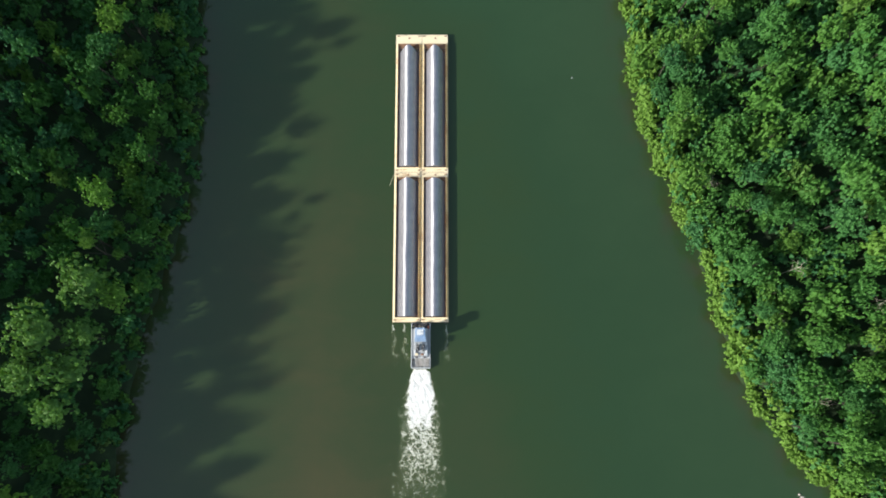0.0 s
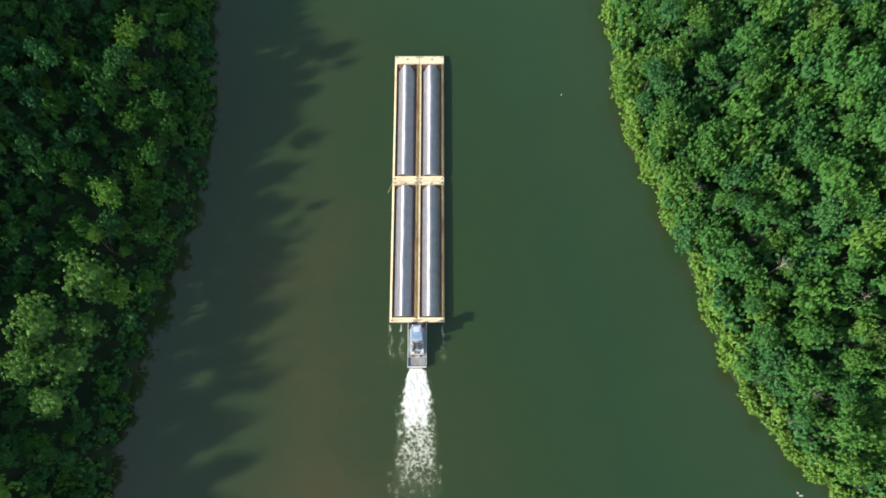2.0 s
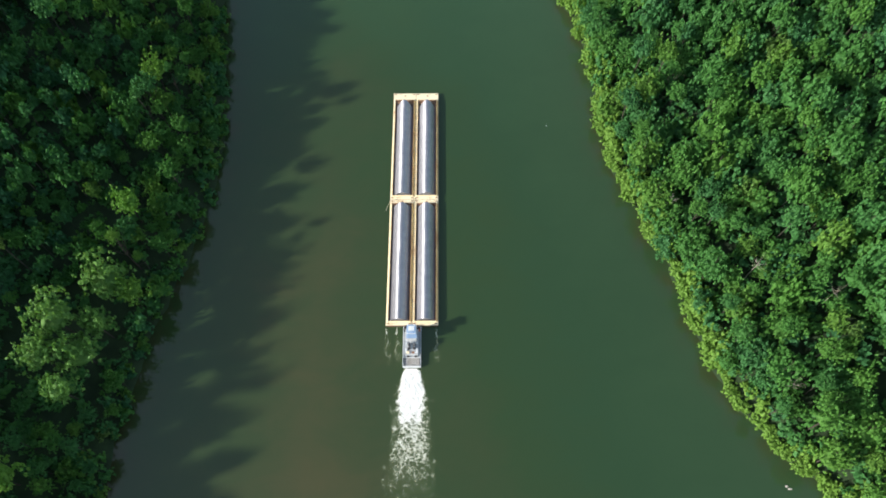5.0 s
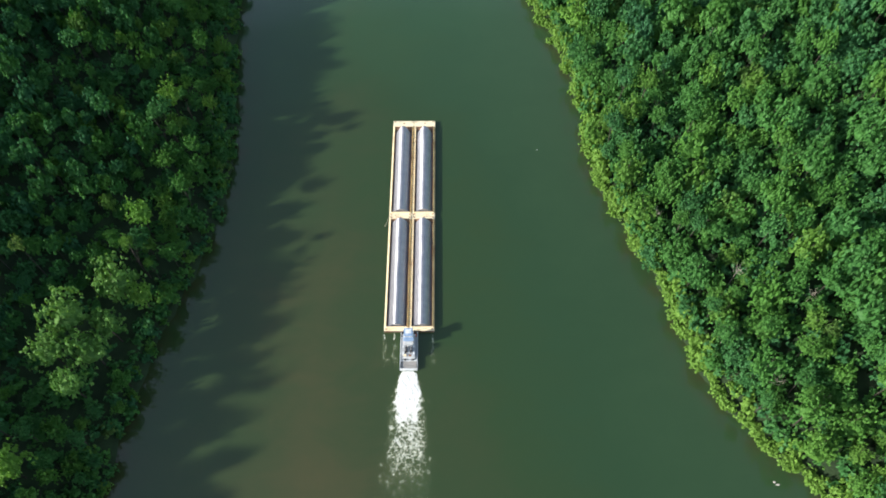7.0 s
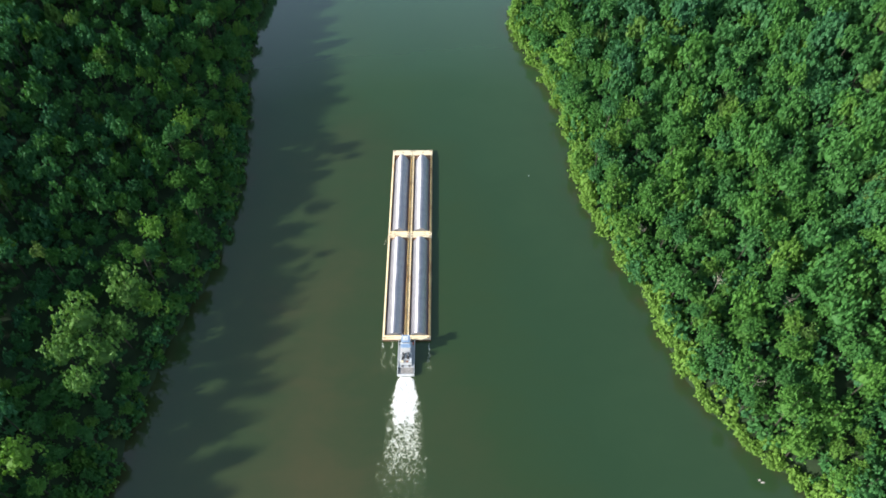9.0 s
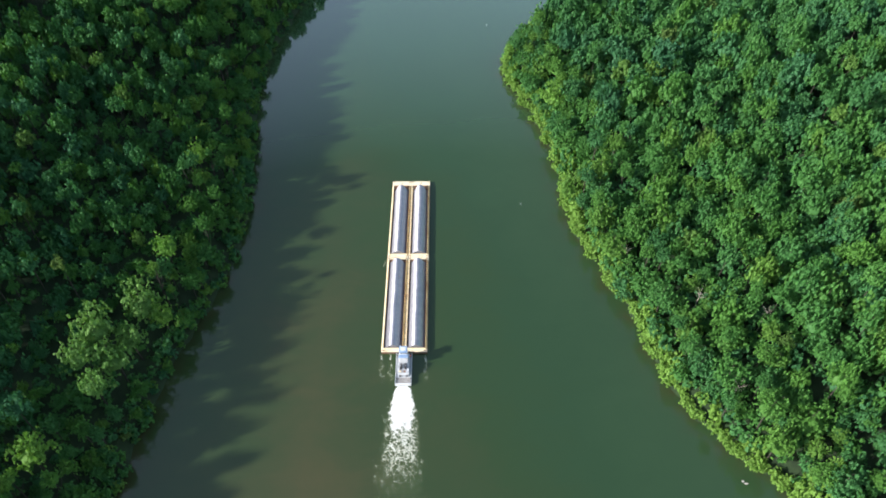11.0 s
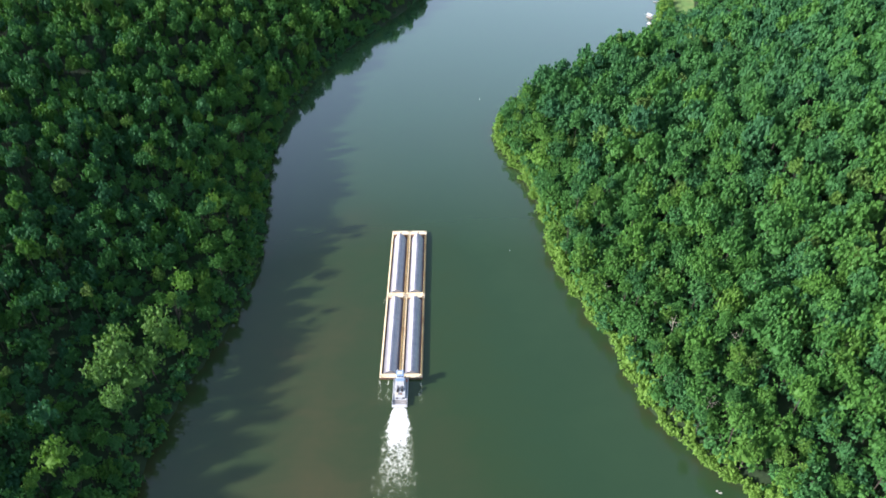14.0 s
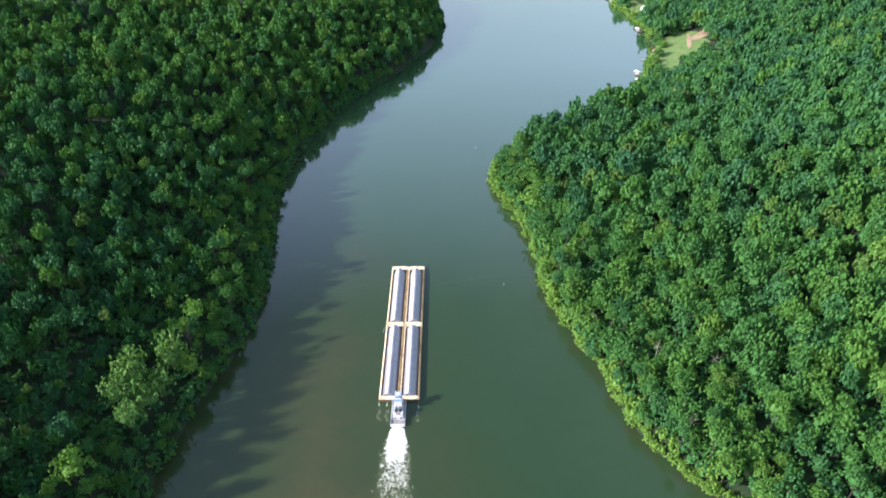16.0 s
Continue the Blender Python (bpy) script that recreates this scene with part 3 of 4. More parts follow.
k.set(Base_Color=(0.02, 0.03, 0.035), Roughness=0.08)
m_glass = k.m

LONG, WIDE, DECK = 59.6, 10.6, 1.45


def barge(row, col):
    """A hopper barge: raked hull, end decks, gunwales, coaming, and a hopper closed with arched cover panels. Its origin is the middle of its stern."""
    ob = new("barge")
    w = WIDE / 2
    bow = 4.3 if row else 2.0
    aft = 1.6
    # hull with a raked bow and shallow stern rake
    bm = bmesh.new()
    side = [(0.25, -2.4), (0.0, -0.6), (0.0, DECK - 0.10), (LONG, DECK - 0.10), (LONG, 0.3), (LONG - (7.0 if row else 1.0), -2.4)]
    left, right = [bm.verts.new((-w, y, z)) for y, z in side], [bm.verts.new((w, y, z)) for y, z in side]
    bm.faces.new(left), bm.faces.new(right[::-1])
    for i in range(len(side)):
        j = (i + 1) % len(side)
        bm.faces.new((left[j], left[i], right[i], right[j]))
    part("hull", bm, m_hull, ob, "dark rusty steel hull")
    boxed("bow_deck", (-w, w, LONG - bow, LONG, DECK - 0.10, DECK + 0.02), m_cream, ob, "cream painted end deck", 0.05)
    boxed("stern_deck", (-w, w, 0, aft, DECK - 0.10, DECK + 0.02), m_cream, ob, "cream painted end deck with rust scuffs", 0.05)
    for s in (-1, 1):
        x0, x1 = sorted((s * (w - 0.70), s * w))
        boxed("side_deck", (x0, x1, aft, LONG - bow, DECK - 0.10, DECK), m_cream if s < 0 else m_gunwale, ob)
        x0, x1 = sorted((s * (w - 0.86), s * (w - 0.72)))
        boxed("coaming", (x0, x1, aft, LONG - bow, DECK - 1.0, DECK + 0.75), m_cream if s < 0 else m_gunwale, ob, "upright coaming plate", 0.03)
        x0, x1 = sorted((s * (w - 0.93), s * (w - 0.863)))
        boxed("hopper_side", (x0, x1, aft + 0.13, LONG - bow - 0.13, DECK - 1.0, DECK + 0.70), m_rust, ob, "rusty inner hopper plate")
        for y in np.arange(aft + 2.2, LONG - bow - 1, 3.4):
            x0, x1 = sorted((s * (w - 0.71), s * (w - 0.42)))
            boxed("bracket", (x0, x1, y, y + 0.06, DECK, DECK + 0.7), m_gunwale, ob)
    for y0, y1 in ((aft - 0.05, aft + 0.12), (LONG - bow - 0.12, LONG - bow + 0.05)):
        boxed("end_coaming", (-w + 0.72, w - 0.72, y0, y1, DECK - 0.6, DECK + 0.85), m_cream, ob, "cream end coaming", 0.03)
    boxed("hopper_floor", (-w + 0.86, w - 0.86, aft + 0.1, LONG - bow - 0.1, DECK - 1.1, DECK - 1.0), m_rust, ob, "rusty hopper ledge")
    # sloping rusty plate at the bow end of the hopper
    bm = bmesh.new()
    y1, y0 = LONG - bow - 0.13, LONG - bow - (4.2 if row else 2.3)
    vs = [bm.verts.new(c) for c in ((-w + 0.94, y1, DECK + 0.6), (w - 0.94, y1, DECK + 0.6), (w - 0.94, y0, DECK - 0.95), (-w + 0.94, y0, DECK - 0.95))]
    bm.faces.new(vs)
    bmesh.ops.solidify(bm, geom=bm.faces[:], thickness=0.04)
    part("hopper_end_plate", bm, m_tan, ob, "sloping rusty steel plate")
    # arched cover panels
    start, end, n = aft + 0.4, LONG - bow - (1.5 if row else 0.9), 10
    half = w - 1.0
    # the cover's half section: a rounded ridge, then flanks that steepen towards the eaves
    u = np.linspace(0, 1, 13) ** 1.3
    fine = np.linspace(0, 1, 401)
    drop = np.concatenate([[0], np.cumsum(np.interp(fine, (0, 0.11, 0.20, 0.34, 0.65, 1.0), (0.0, 0.36, 0.62, 0.80, 1.0, 1.25))[1:] * half / 400)])
    arch = [(-half * a, -d) for a, d in zip(u[::-1], np.interp(u[::-1], fine, drop))] + [(half * a, -d) for a, d in zip(u[1:], np.interp(u[1:], fine, drop))]
    rise = drop[-1]
    g = np.random.RandomState(40 + row * 2 + col)
    sway, swell = 0.085 * g.randn(n + 1), 0.03 * g.randn(n + 1)
    nose = 3.3 if row else 1.2                                   # the cover is cut back to a point at its bow end
    for i in range(n):
        a, b = start + (end - start) * i / n, start + (end - start) * (i + 1) / n
        bm = bmesh.new()
        rings = []
        for k_ in range(5):
            f = k_ / 4
            y = a + (b - a) * f - (0.015 if k_ == 4 else 0)
            e = 3 * f * f - 2 * f ** 3
            dx, dz = sway[i] * (1 - e) + sway[i + 1] * e, swell[i] * (1 - e) + swell[i + 1] * e 
            back = nose * f * (i == n - 1)
            fore = 0.7 * (1 - f) * (i == 0)
            rings.append([bm.verts.new((x + dx * (1 + z / rise), y - back * abs(x / half) ** 1.7 + fore * (x / half) ** 4, DECK - 0.80 + rise + z + dz * (1 + z / rise))) for x, z in arch])
        for r0, r1 in zip(rings, rings[1:]):
            for q in range(len(arch) - 1):
                bm.faces.new((r0[q], r0[q + 1], r1[q + 1], r1[q])).smooth = True
        for ring in (rings[0], rings[-1][::-1]):
            bm.faces.new([bm.verts.new(v.co) for v in ring])
        part("cover_panel", bm, m_cover, ob)
    # deck fittings
    for y in ((0.8, LONG - 0.7) if row else (0.8, LONG - 0.8)):
        for x in (-w + 0.9, w - 0.9):
            bm = bmesh.new()
            for o in (-0.3, 0.3):
                tube(bm, (x + o, y, DECK), (x + o, y, DECK + 0.55), 0.13)
            box(bm, x - 0.5, x + 0.5, y - 0.18, y + 0.18, DECK + 0.02, DECK + 0.08)
            part("bollard", bm, m_rust, ob, "rusty twin mooring bollard")
    boxed("hatch", (-0.2, 0.55, LONG - 1.9 if row else LONG - 1.3, LONG - 1.3 if row else LONG - 0.8, DECK, DECK + 0.14), m_rust, ob, "small rusty deck hatch", 0.03)
    for y, span in ((aft - 0.75, 2.6), (LONG - 0.55, 1.7)):
        bm = bmesh.new()
        x = -1.6 if col == 0 else 1.2
        tube(bm, (x - span / 2, y, DECK + 0.08), (x + span / 2, y + 0.25, DECK + 0.08), 0.06)
        part("ratchet_bar", bm, m_rust, ob)
    return tagged(ob, "loaded hopper barge with cream decks and grey arched covers", "barge", "barges in the tow")


base = pose(TOW_X, TOW_Y, 0, 0, 0, TOW_TURN)
for row in (0, 1):
    for col in (0, 1):
        barge(row, col).matrix_basis = base @ pose((col - 0.5) * (WIDE + 0.14), row * (LONG + 0.12), 0)


def lashing(a, b):
    """A wire rope between two barges."""
    ob = part("mooring_wire", tube(bmesh.new(), a, b, 0.03, sides=6), m_black)
    ob.matrix_basis = base
    return tagged(ob, "tight dark steel wire lashing two barges together", "wire", "lashing wires")


zt = DECK + 0.15
for a, b in (((-1.4, LONG - 0.8, zt), (1.4, LONG + 1.0, zt)), ((1.4, LONG - 0.8, zt), (-1.4, LONG + 1.0, zt)), ((-8.9, LONG - 0.8, zt), (-6.7, LONG + 1.0, zt)), ((8.9, LONG - 0.8, zt), (6.7, LONG + 1.0, zt)),
             ((-1.3, 0.8, zt), (1.3, 0.9, zt)), ((-1.3, 2 * LONG - 0.8, zt), (1.3, 2 * LONG - 0.7, zt))):
    lashing(a, b)


rope = part("loose_line", tube(tube(bmesh.new(), (-10.55, LONG - 0.6, DECK + 0.1), (-11.7, LONG - 2.6, 0.55), 0.07, sides=6), (-11.7, LONG - 2.6, 0.55), (-12.7, LONG - 5.2, -0.1), 0.07, sides=6), m_rope)
rope.matrix_basis = base
tagged(rope, "pale loose line trailing from a barge into the water", "rope")


def towboat():
    """A small pushing towboat: square hull with push knees, a low deckhouse, a raised wheelhouse, twin stacks and an open after deck. The origin is the middle of its bow."""
    ob = new("towboat")
    w, n = 3.6, 17.2
    part("hull", box(bmesh.new(), -w, w, -n, 0, -1.8, 0.95, 0.18), m_white, ob, "white painted steel hull")
    boxed("main_deck", (-w + 0.15, w - 0.15, -n + 0.15, -0.15, 0.9, 1.0), m_grey, ob, "grey painted main deck")
    for s in (-1, 1):
        x0, x1 = sorted((s * w, s * (w - 0.2)))
        boxed("bulwark", (x0, x1, -n + 0.1, -0.2, 0.95, 1.75), m_white, ob, "low white bulwark", 0.04)
        boxed("push_knee", (s * 2.2 - 0.35, s * 2.2 + 0.35, -1.0, 0.12, -0.3, 2.5), m_black, ob, "black rubber-faced push knee", 0.06)
    boxed("transom_bulwark", (-w + 0.21, w - 0.21, -n + 0.1, -n + 0.3, 0.95, 1.75), m_white, ob, "", 0.04)
    house = boxed("deckhouse", (-2.45, 2.45, -12.6, -2.6, 1.0, 3.6), m_white, ob, "white steel deckhouse", 0.08)
    boxed("house_roof", (-2.65, 2.65, -12.8, -2.4, 3.6, 3.72), m_grey, ob, "pale grey house roof", 0.04)
    for s in (-1, 1):
        for y in (-11.0, -8.8, -6.6, -4.4):
            boxed("window", (s * 2.452 - 0.03, s * 2.452 + 0.03, y - 0.45, y + 0.45, 2.1, 3.0), m_glass, house, "dark glass window", 0.02)
    boxed("upper_cabin", (-1.9, 1.9, -7.4, -2.9, 3.72, 7.9), m_white, ob, "white upper cabin", 0.08)
    boxed("cabin_roof", (-2.1, 2.1, -7.7, -5.85, 7.9, 8.0), m_paleblue, ob, "pale blue cabin roof", 0.04)
    for s in (-1, 1):
        for y in (-6.4, -5.1, -3.9):
            boxed("cabin_window", (s * 1.9 - 0.03, s * 1.9 + 0.03, y - 0.35, y + 0.35, 5.9, 6.8), m_glass, ob, "dark glass window", 0.02)
    wheel = boxed("wheelhouse", (-1.5, 1.5, -5.8, -3.2, 7.9, 10.1), m_white, ob, "white wheelhouse", 0.1)
    boxed("wheelhouse_roof", (-1.85, 1.85, -6.15, -2.75, 10.1, 10.26), m_paleblue, ob, "pale blue-white wheelhouse roof", 0.06)
    boxed("roof_panel", (-1.2, 1.2, -5.3, -3.4, 10.26, 10.36), m_white, ob, "white raised roof panel", 0.04)
    boxed("roof_edge", (-1.85, 1.85, -6.28, -6.16, 10.06, 10.32), m_blue, ob, "blue roof edge", 0.02)
    for x in (-1.0, 0.0, 1.0):
        boxed("window", (x - 0.42, x + 0.42, -3.22, -3.16, 8.7, 9.8), m_glass, wheel, "dark glass window", 0.02)
        boxed("window", (x - 0.40, x + 0.40, -5.84, -5.78, 8.7, 9.7), m_glass, wheel, "dark glass window", 0.02)
    for s in (-1, 1):
        for y in (-5.1, -3.95):
            boxed("window", (s * 1.51 - 0.03, s * 1.51 + 0.03, y - 0.45, y + 0.45, 8.7, 9.8), m_glass, wheel, "dark glass window", 0.02)
        x = s * 1.05
        stack = boxed("stack", (x - 0.42, x + 0.42, -10.9, -8.6, 3.72, 5.7), m_black, ob, "sooty black exhaust stack", 0.12)
        for y in (-10.3, -9.2):
            rod("exhaust_pipe", (x, y, 5.6), (x, y - 0.15, 6.4), 0.17, m_grey, stack)
        rod("search_light", (s * 1.3, -3.0, 10.26), (s * 1.3, -2.8, 10.7), 0.2, m_white, ob, "white search light")
        boxed("vent_box", (s * 2.1 - 0.28, s * 2.1 + 0.28, -8.6, -8.0, 3.72, 4.4), m_white, ob, "", 0.04)
        boxed("side_locker", (s * 2.15 - 0.3, s * 2.15 + 0.3, -12.2, -10.4, 3.72, 4.2), m_white, ob, "white roof locker", 0.04)
        boxed("davit_box", (s * 0.4 - 0.25, s * 0.4 + 0.25, -8.3, -7.9, 3.72, 4.6), m_white, ob, "", 0.04)
    rod("mast", (0, -5.6, 10.26), (0, -5.6, 12.4), 0.07, m_white, ob, "thin white mast")
    rod("mast_arm", (-0.7, -5.6, 11.8), (0.7, -5.6, 11.8), 0.05, m_white, ob)
    rod("radar_bar", (-0.8, -4.6, 10.95), (0.8, -4.6, 10.95), 0.1, m_white, ob, "white radar scanner")
    rod("radar_post", (0, -4.6, 10.26), (0, -4.6, 10.9), 0.12, m_white, ob)
    boxed("skylight", (-0.35, 0.35, -10.6, -8.9, 3.72, 4.1), m_white, ob, "white engine room skylight", 0.03)
    boxed("tool_chest", (-2.0, -0.9, -12.5, -11.7, 3.72, 4.3), m_cream, ob, "cream tool chest", 0.04)
    boxed("spare_gear", (0.2, 1.1, -12.5, -11.8, 3.72, 4.2), m_rust, ob, "rust-brown spare gear", 0.04)
    boxed("cooler", (1.3, 1.9, -12.4, -11.9, 3.72, 4.15), m_white, ob, "white cooler box", 0.04)
    # after deck: raised deck boards, winches, bitts, rails
    boxed("after_deck_plate", (-w + 0.22, w - 0.22, -n + 0.32, -13.42, 1.0, 1.04), m_black, ob, "dark worn deck plate")
    boxed("fore_deck_plate", (-w + 0.22, w - 0.22, -2.38, -0.22, 1.0, 1.03), m_black, ob, "dark worn deck plate")
    for i in range(13):
        x = -3.1 + i * 0.48
        boxed("deck_board", (x, x + 0.30, -n + 0.4, -13.45, 1.04, 1.12), m_board_deck, ob)
    boxed("deck_beam", (-3.2, 3.2, -13.4, -13.1, 1.0, 1.3), m_white, ob, "white cross beam", 0.03)
    for s in (-1, 1):
        part("winch", tube(bmesh.new(), (s * 1.5 - 0.45, -12.95, 1.5), (s * 1.5 + 0.45, -12.95, 1.5), 0.36, sides=14), m_black, ob, "black deck winch drum")
        for y in (-16.4, -14.2):
            bm = bmesh.new()
            for o in (-0.22, 0.22):
                tube(bm, (s * 3.05, y + o, 1.0), (s * 3.05, y + o, 1.6), 0.11)
            part("bitt", bm, m_black, ob)
        for y in (-16.7, -15.0, -13.3, -11.5, -9.7, -7.9, -6.1, -4.3, -2.5):
            rod("rail_post", (s * 3.48, y, 1.75), (s * 3.48, y, 2.3), 0.035, m_white, ob, sides=6)
        rod("hand_rail", (s * 3.48, -16.8, 2.3), (s * 3.48, -2.4, 2.3), 0.035, m_white, ob, sides=6)
        for y in (-12.6, -10.6, -8.4):
            rod("roof_rail_post", (s * 2.55, y, 3.72), (s * 2.55, y, 4.65), 0.03, m_white, ob, sides=6)
        rod("roof_rail", (s * 2.55, -12.7, 4.65), (s * 2.55, -8.3, 4.65), 0.03, m_white, ob, sides=6)
        part("winch", tube(bmesh.new(), (s * 1.75 - 0.45, -1.6, 1.45), (s * 1.75 + 0.45, -1.6, 1.45), 0.38, sides=14), m_black, ob, "black deck winch drum")
        part("lifebuoy", tube(bmesh.new(), (s * 1.96, -6.6, 4.8), (s * 2.08, -6.6, 4.8), 0.36, sides=16), m_orange, ob, "orange lifebuoy")
    # fore deck: coiled lines and a rusty chest
    for x, y, r in ((-0.55, -1.3, 0.5), (0.65, -1.9, 0.42), (-2.8, -1.3, 0.36)):
        bm = bmesh.new()
        for i in range(3):
            q = r - 0.11 * i
            ring = [(x + q * math.cos(a), y + q * math.sin(a), 1.06 + 0.05 * i) for a in np.arange(0, 6.3, 0.5236)]
            for u, t in zip(ring, ring[1:]):
                tube(bm, u, t, 0.055, sides=5)
        part("coiled_line", bm, m_rope, ob, "pale coiled mooring line")
    boxed("deck_chest", (2.5, 3.2, -2.3, -1.2, 1.0, 1.5), m_orange, ob, "faded red deck chest", 0.05)
    return tagged(ob, "white towboat with pale blue roof pushing the barges", "towboat")


towboat().matrix_basis = base @ pose(0.15, -0.22, 0)


# ---- foam ----
def foam_material(name):
    """White broken water: solid near the screws, then a net of filaments that thins out. The stored cover runs from 0 to 1."""
    k = Mat(name)
    at = k.n.new("ShaderNodeAttribute")
    at.attribute_name = "tint"
    stir = k.n.new("ShaderNodeTexNoise")
    stir.inputs["Scale"].default_value, stir.inputs["Detail"].default_value, stir.inputs["Roughness"].default_value = 0.55, 5.0, 0.62
    where = k.coords((1.0, 0.8, 1.0))
    k.l.new(where, stir.inputs["Vector"])
    cells = []
    for size, push in ((2.1, 5.0), (0.9, 3.0)):
        shift = k.n.new("ShaderNodeVectorMath")
        shift.operation = "MULTIPLY_ADD"
        k.l.new(stir.outputs["Color"], shift.inputs[0]), k.l.new(where, shift.inputs[2])
        shift.inputs[1].default_value = (push, push, push)
        net = k.n.new("ShaderNodeTexVoronoi")
        net.feature = "DISTANCE_TO_EDGE"
        net.inputs["Scale"].default_value = 1 / size
        k.l.new(shift.outputs[0], net.inputs["Vector"])
        cells.append(net.outputs["Distance"])
    fine = k.math("ADD", k.math("MULTIPLY", k.noise(0.35, 4, 0.7), 0.5), k.math("MULTIPLY", k.noise(1.5, 5, 0.7), 0.5))
    gap = k.math("MINIMUM", k.math("MULTIPLY", cells[0], 2.4), k.math("ADD", k.math("MULTIPLY", cells[1], 2.6), 0.16))
    f = k.math("SUBTRACT", k.math("MULTIPLY", at.outputs["Fac"], 1.30), gap)
    f = k.math("ADD", f, k.math("MULTIPLY", k.math("SUBTRACT", fine, 0.5), 1.35))
    thin = k.math("MULTIPLY", at.outputs["Fac"], 0.30)
    alpha = k.math("MAXIMUM", k.ramp(f, [(0.02, 0.0), (0.30, 0.55), (0.60, 0.97)]), thin)
    body = k.ramp(f, [(0.0, (0.30, 0.36, 0.17)), (0.22, (0.62, 0.65, 0.48)), (0.50, (0.78, 0.77, 0.73))])   # few bubbles show the green water between them
    k.set(Base_Color=body, Roughness=0.8, Alpha=alpha)
    k.bump(gap, 0.5, 0.25)
    return k.m


m_foam = foam_material("churned_foam")


def foam_sheet(name, x0, x1, y0, y1, step, cover, lift, label):
    """A sheet of foam lying on the water in the tow's own axes, raised by the churn."""
    xs, ys = np.arange(x0, x1 + 1e-6, step), np.arange(y0, y1 + 1e-6, step)
    a, b = np.meshgrid(xs, ys)
    c = cover(a, b)
    z = 0.03 + lift * c * (0.6 + 0.4 * waves(a, b, 1.7, 3) + 0.3 * waves(a, b, 3.6, 4))
    n = np.arange(a.size).reshape(a.shape)
    q = np.stack([n[:-1, :-1], n[:-1, 1:], n[1:, 1:], n[1:, :-1]], -1).reshape(-1, 4)
    q = q[c.ravel()[q].max(1) > 0.03]
    ob = new(name, mesh_from(name, np.column_stack([a.ravel(), b.ravel(), np.maximum(0.02, z.ravel())]), q, m_foam, c.ravel(), True))
    ob.matrix_basis = base
    return tagged(ob, label, "foam", kind="stuff")


def wash(a, b):
    """Solid white behind the screws, then a ragged lace that spreads and thins."""
    s = (-17.5 - b) / 60.0
    ragged = 1 + 0.10 * waves(a, b, 3.2, 2) + 0.08 * waves(a, b, 7.0, 6)
    half = (2.7 + 2.8 * np.clip(s / 0.17, 0, 1) ** 0.8 + 0.7 * np.clip(s, 0, 1)) * ragged
    off = np.abs(a - 0.15 - 0.4 * waves(b, b * 0, 15, 8) * np.clip(s * 3, 0, 1))
    u, w = off / half, off / (half + 4.2 * np.clip((s - 0.15) / 0.85, 0, 1))
    core = np.clip(1.42 - 2.6 * np.clip(s, 0, 2), 0.0, 1.2) * np.clip(1.45 - 1.25 * u ** 2.2, 0, 1)
    lace = (0.42 - 0.18 * np.clip(s, 0, 1)) * np.clip((1.12 - s) / 0.60, 0, 1) * np.clip((1.15 - w) / 0.55, 0, 1)
    wisp = 0.30 * np.clip(waves(a, b, 5.0, 12) - 0.15, 0, 1) * np.clip((1.45 - w) / 0.4, 0, 1) * np.clip(s / 0.12, 0, 1)
    both = np.maximum(np.maximum(core, lace), wisp)
    return np.clip(both + 0.07 * waves(a, b, 5.5, 7) * (core + lace > 0.1), 0, 1) * np.clip((1.05 - s) / 0.45, 0, 1) * np.clip((2.6 - u) / 0.4 + (s > 0.12), 0, 1)


foam_sheet("wake_foam", -16, 16, -86, -17.5, 0.35, wash, 0.28, "white churned propeller wash trailing behind the towboat")


def streak(cx, drift):
    def cover(a, b):
        s = -b / 17.0
        u = np.abs(a - cx - drift * s - 0.7 * waves(b, b * 0, 8, 4)) / (0.35 + 1.1 * np.clip(s, 0, 1))
        return np.clip(0.26 - 0.17 * np.clip(s, 0, 1) + 0.18 * waves(a, b, 4, 5), 0, 1) * np.clip(1.4 - u, 0, 1) * np.clip((1.0 - s) / 0.25, 0, 1)
    return cover


for cx, drift in ((-10.3, 1.0), (10.3, -0.4), (-6.0, 0.3)):
    foam_sheet("edge_foam", cx - 3.5, cx + 3.5, -17, 0, 0.3, streak(cx, drift), 0.08, "thin broken foam streaming from the barge's corner")


# ---- small things on the water ----
def buoy(x, y):
    ob = new("buoy")
    ob.location = (x, y, 0)
    part("float", tube(bmesh.new(), (0, 0, -0.3), (0, 0, 0.4), 0.16, 0.14, 12), m_white, ob, "white float")
    rod("staff", (0, 0, 0.35), (0, 0, 1.2), 0.04, m_white, ob)
    return tagged(ob, "small white channel buoy afloat on the river", "buoy", "channel buoys")


buoy(47.0, 249.5), buoy(37.0, 447.0)


def boulder(x, y, sx, sy, sz, seed):
    bm = bmesh.new()
    bmesh.ops.create_icosphere(bm, subdivisions=3, radius=1.0)
    for v in bm.verts:
        n = noise.noise(v.co * 1.7 + Vector((seed, 0, 0))) * 0.35
        v.co = Vector((v.co.x * sx, v.co.y * sy, v.co.z * sz)) * (1 + n)
    ob = part("boulder", bm, m_stone)
    ob.location = (x, y, 0.05)
    return tagged(ob, "pale boulder breaking the water near the bank", "rock", "pale boulders")


k = Mat("pale_limestone")
k.set(Base_Color=k.ramp(k.noise(0.7, 5, 0.7), [(0.3, (0.30, 0.27, 0.24)), (0.65, (0.46, 0.42, 0.38))]), Roughness=0.85)
k.bump(k.noise(0.2, 4), 0.6, 0.05)
m_stone = k.m
boulder(123.6, 85.6, 0.55, 0.4, 0.36, 3), boulder(124.7, 84.7, 0.8, 0.35, 0.26, 5)


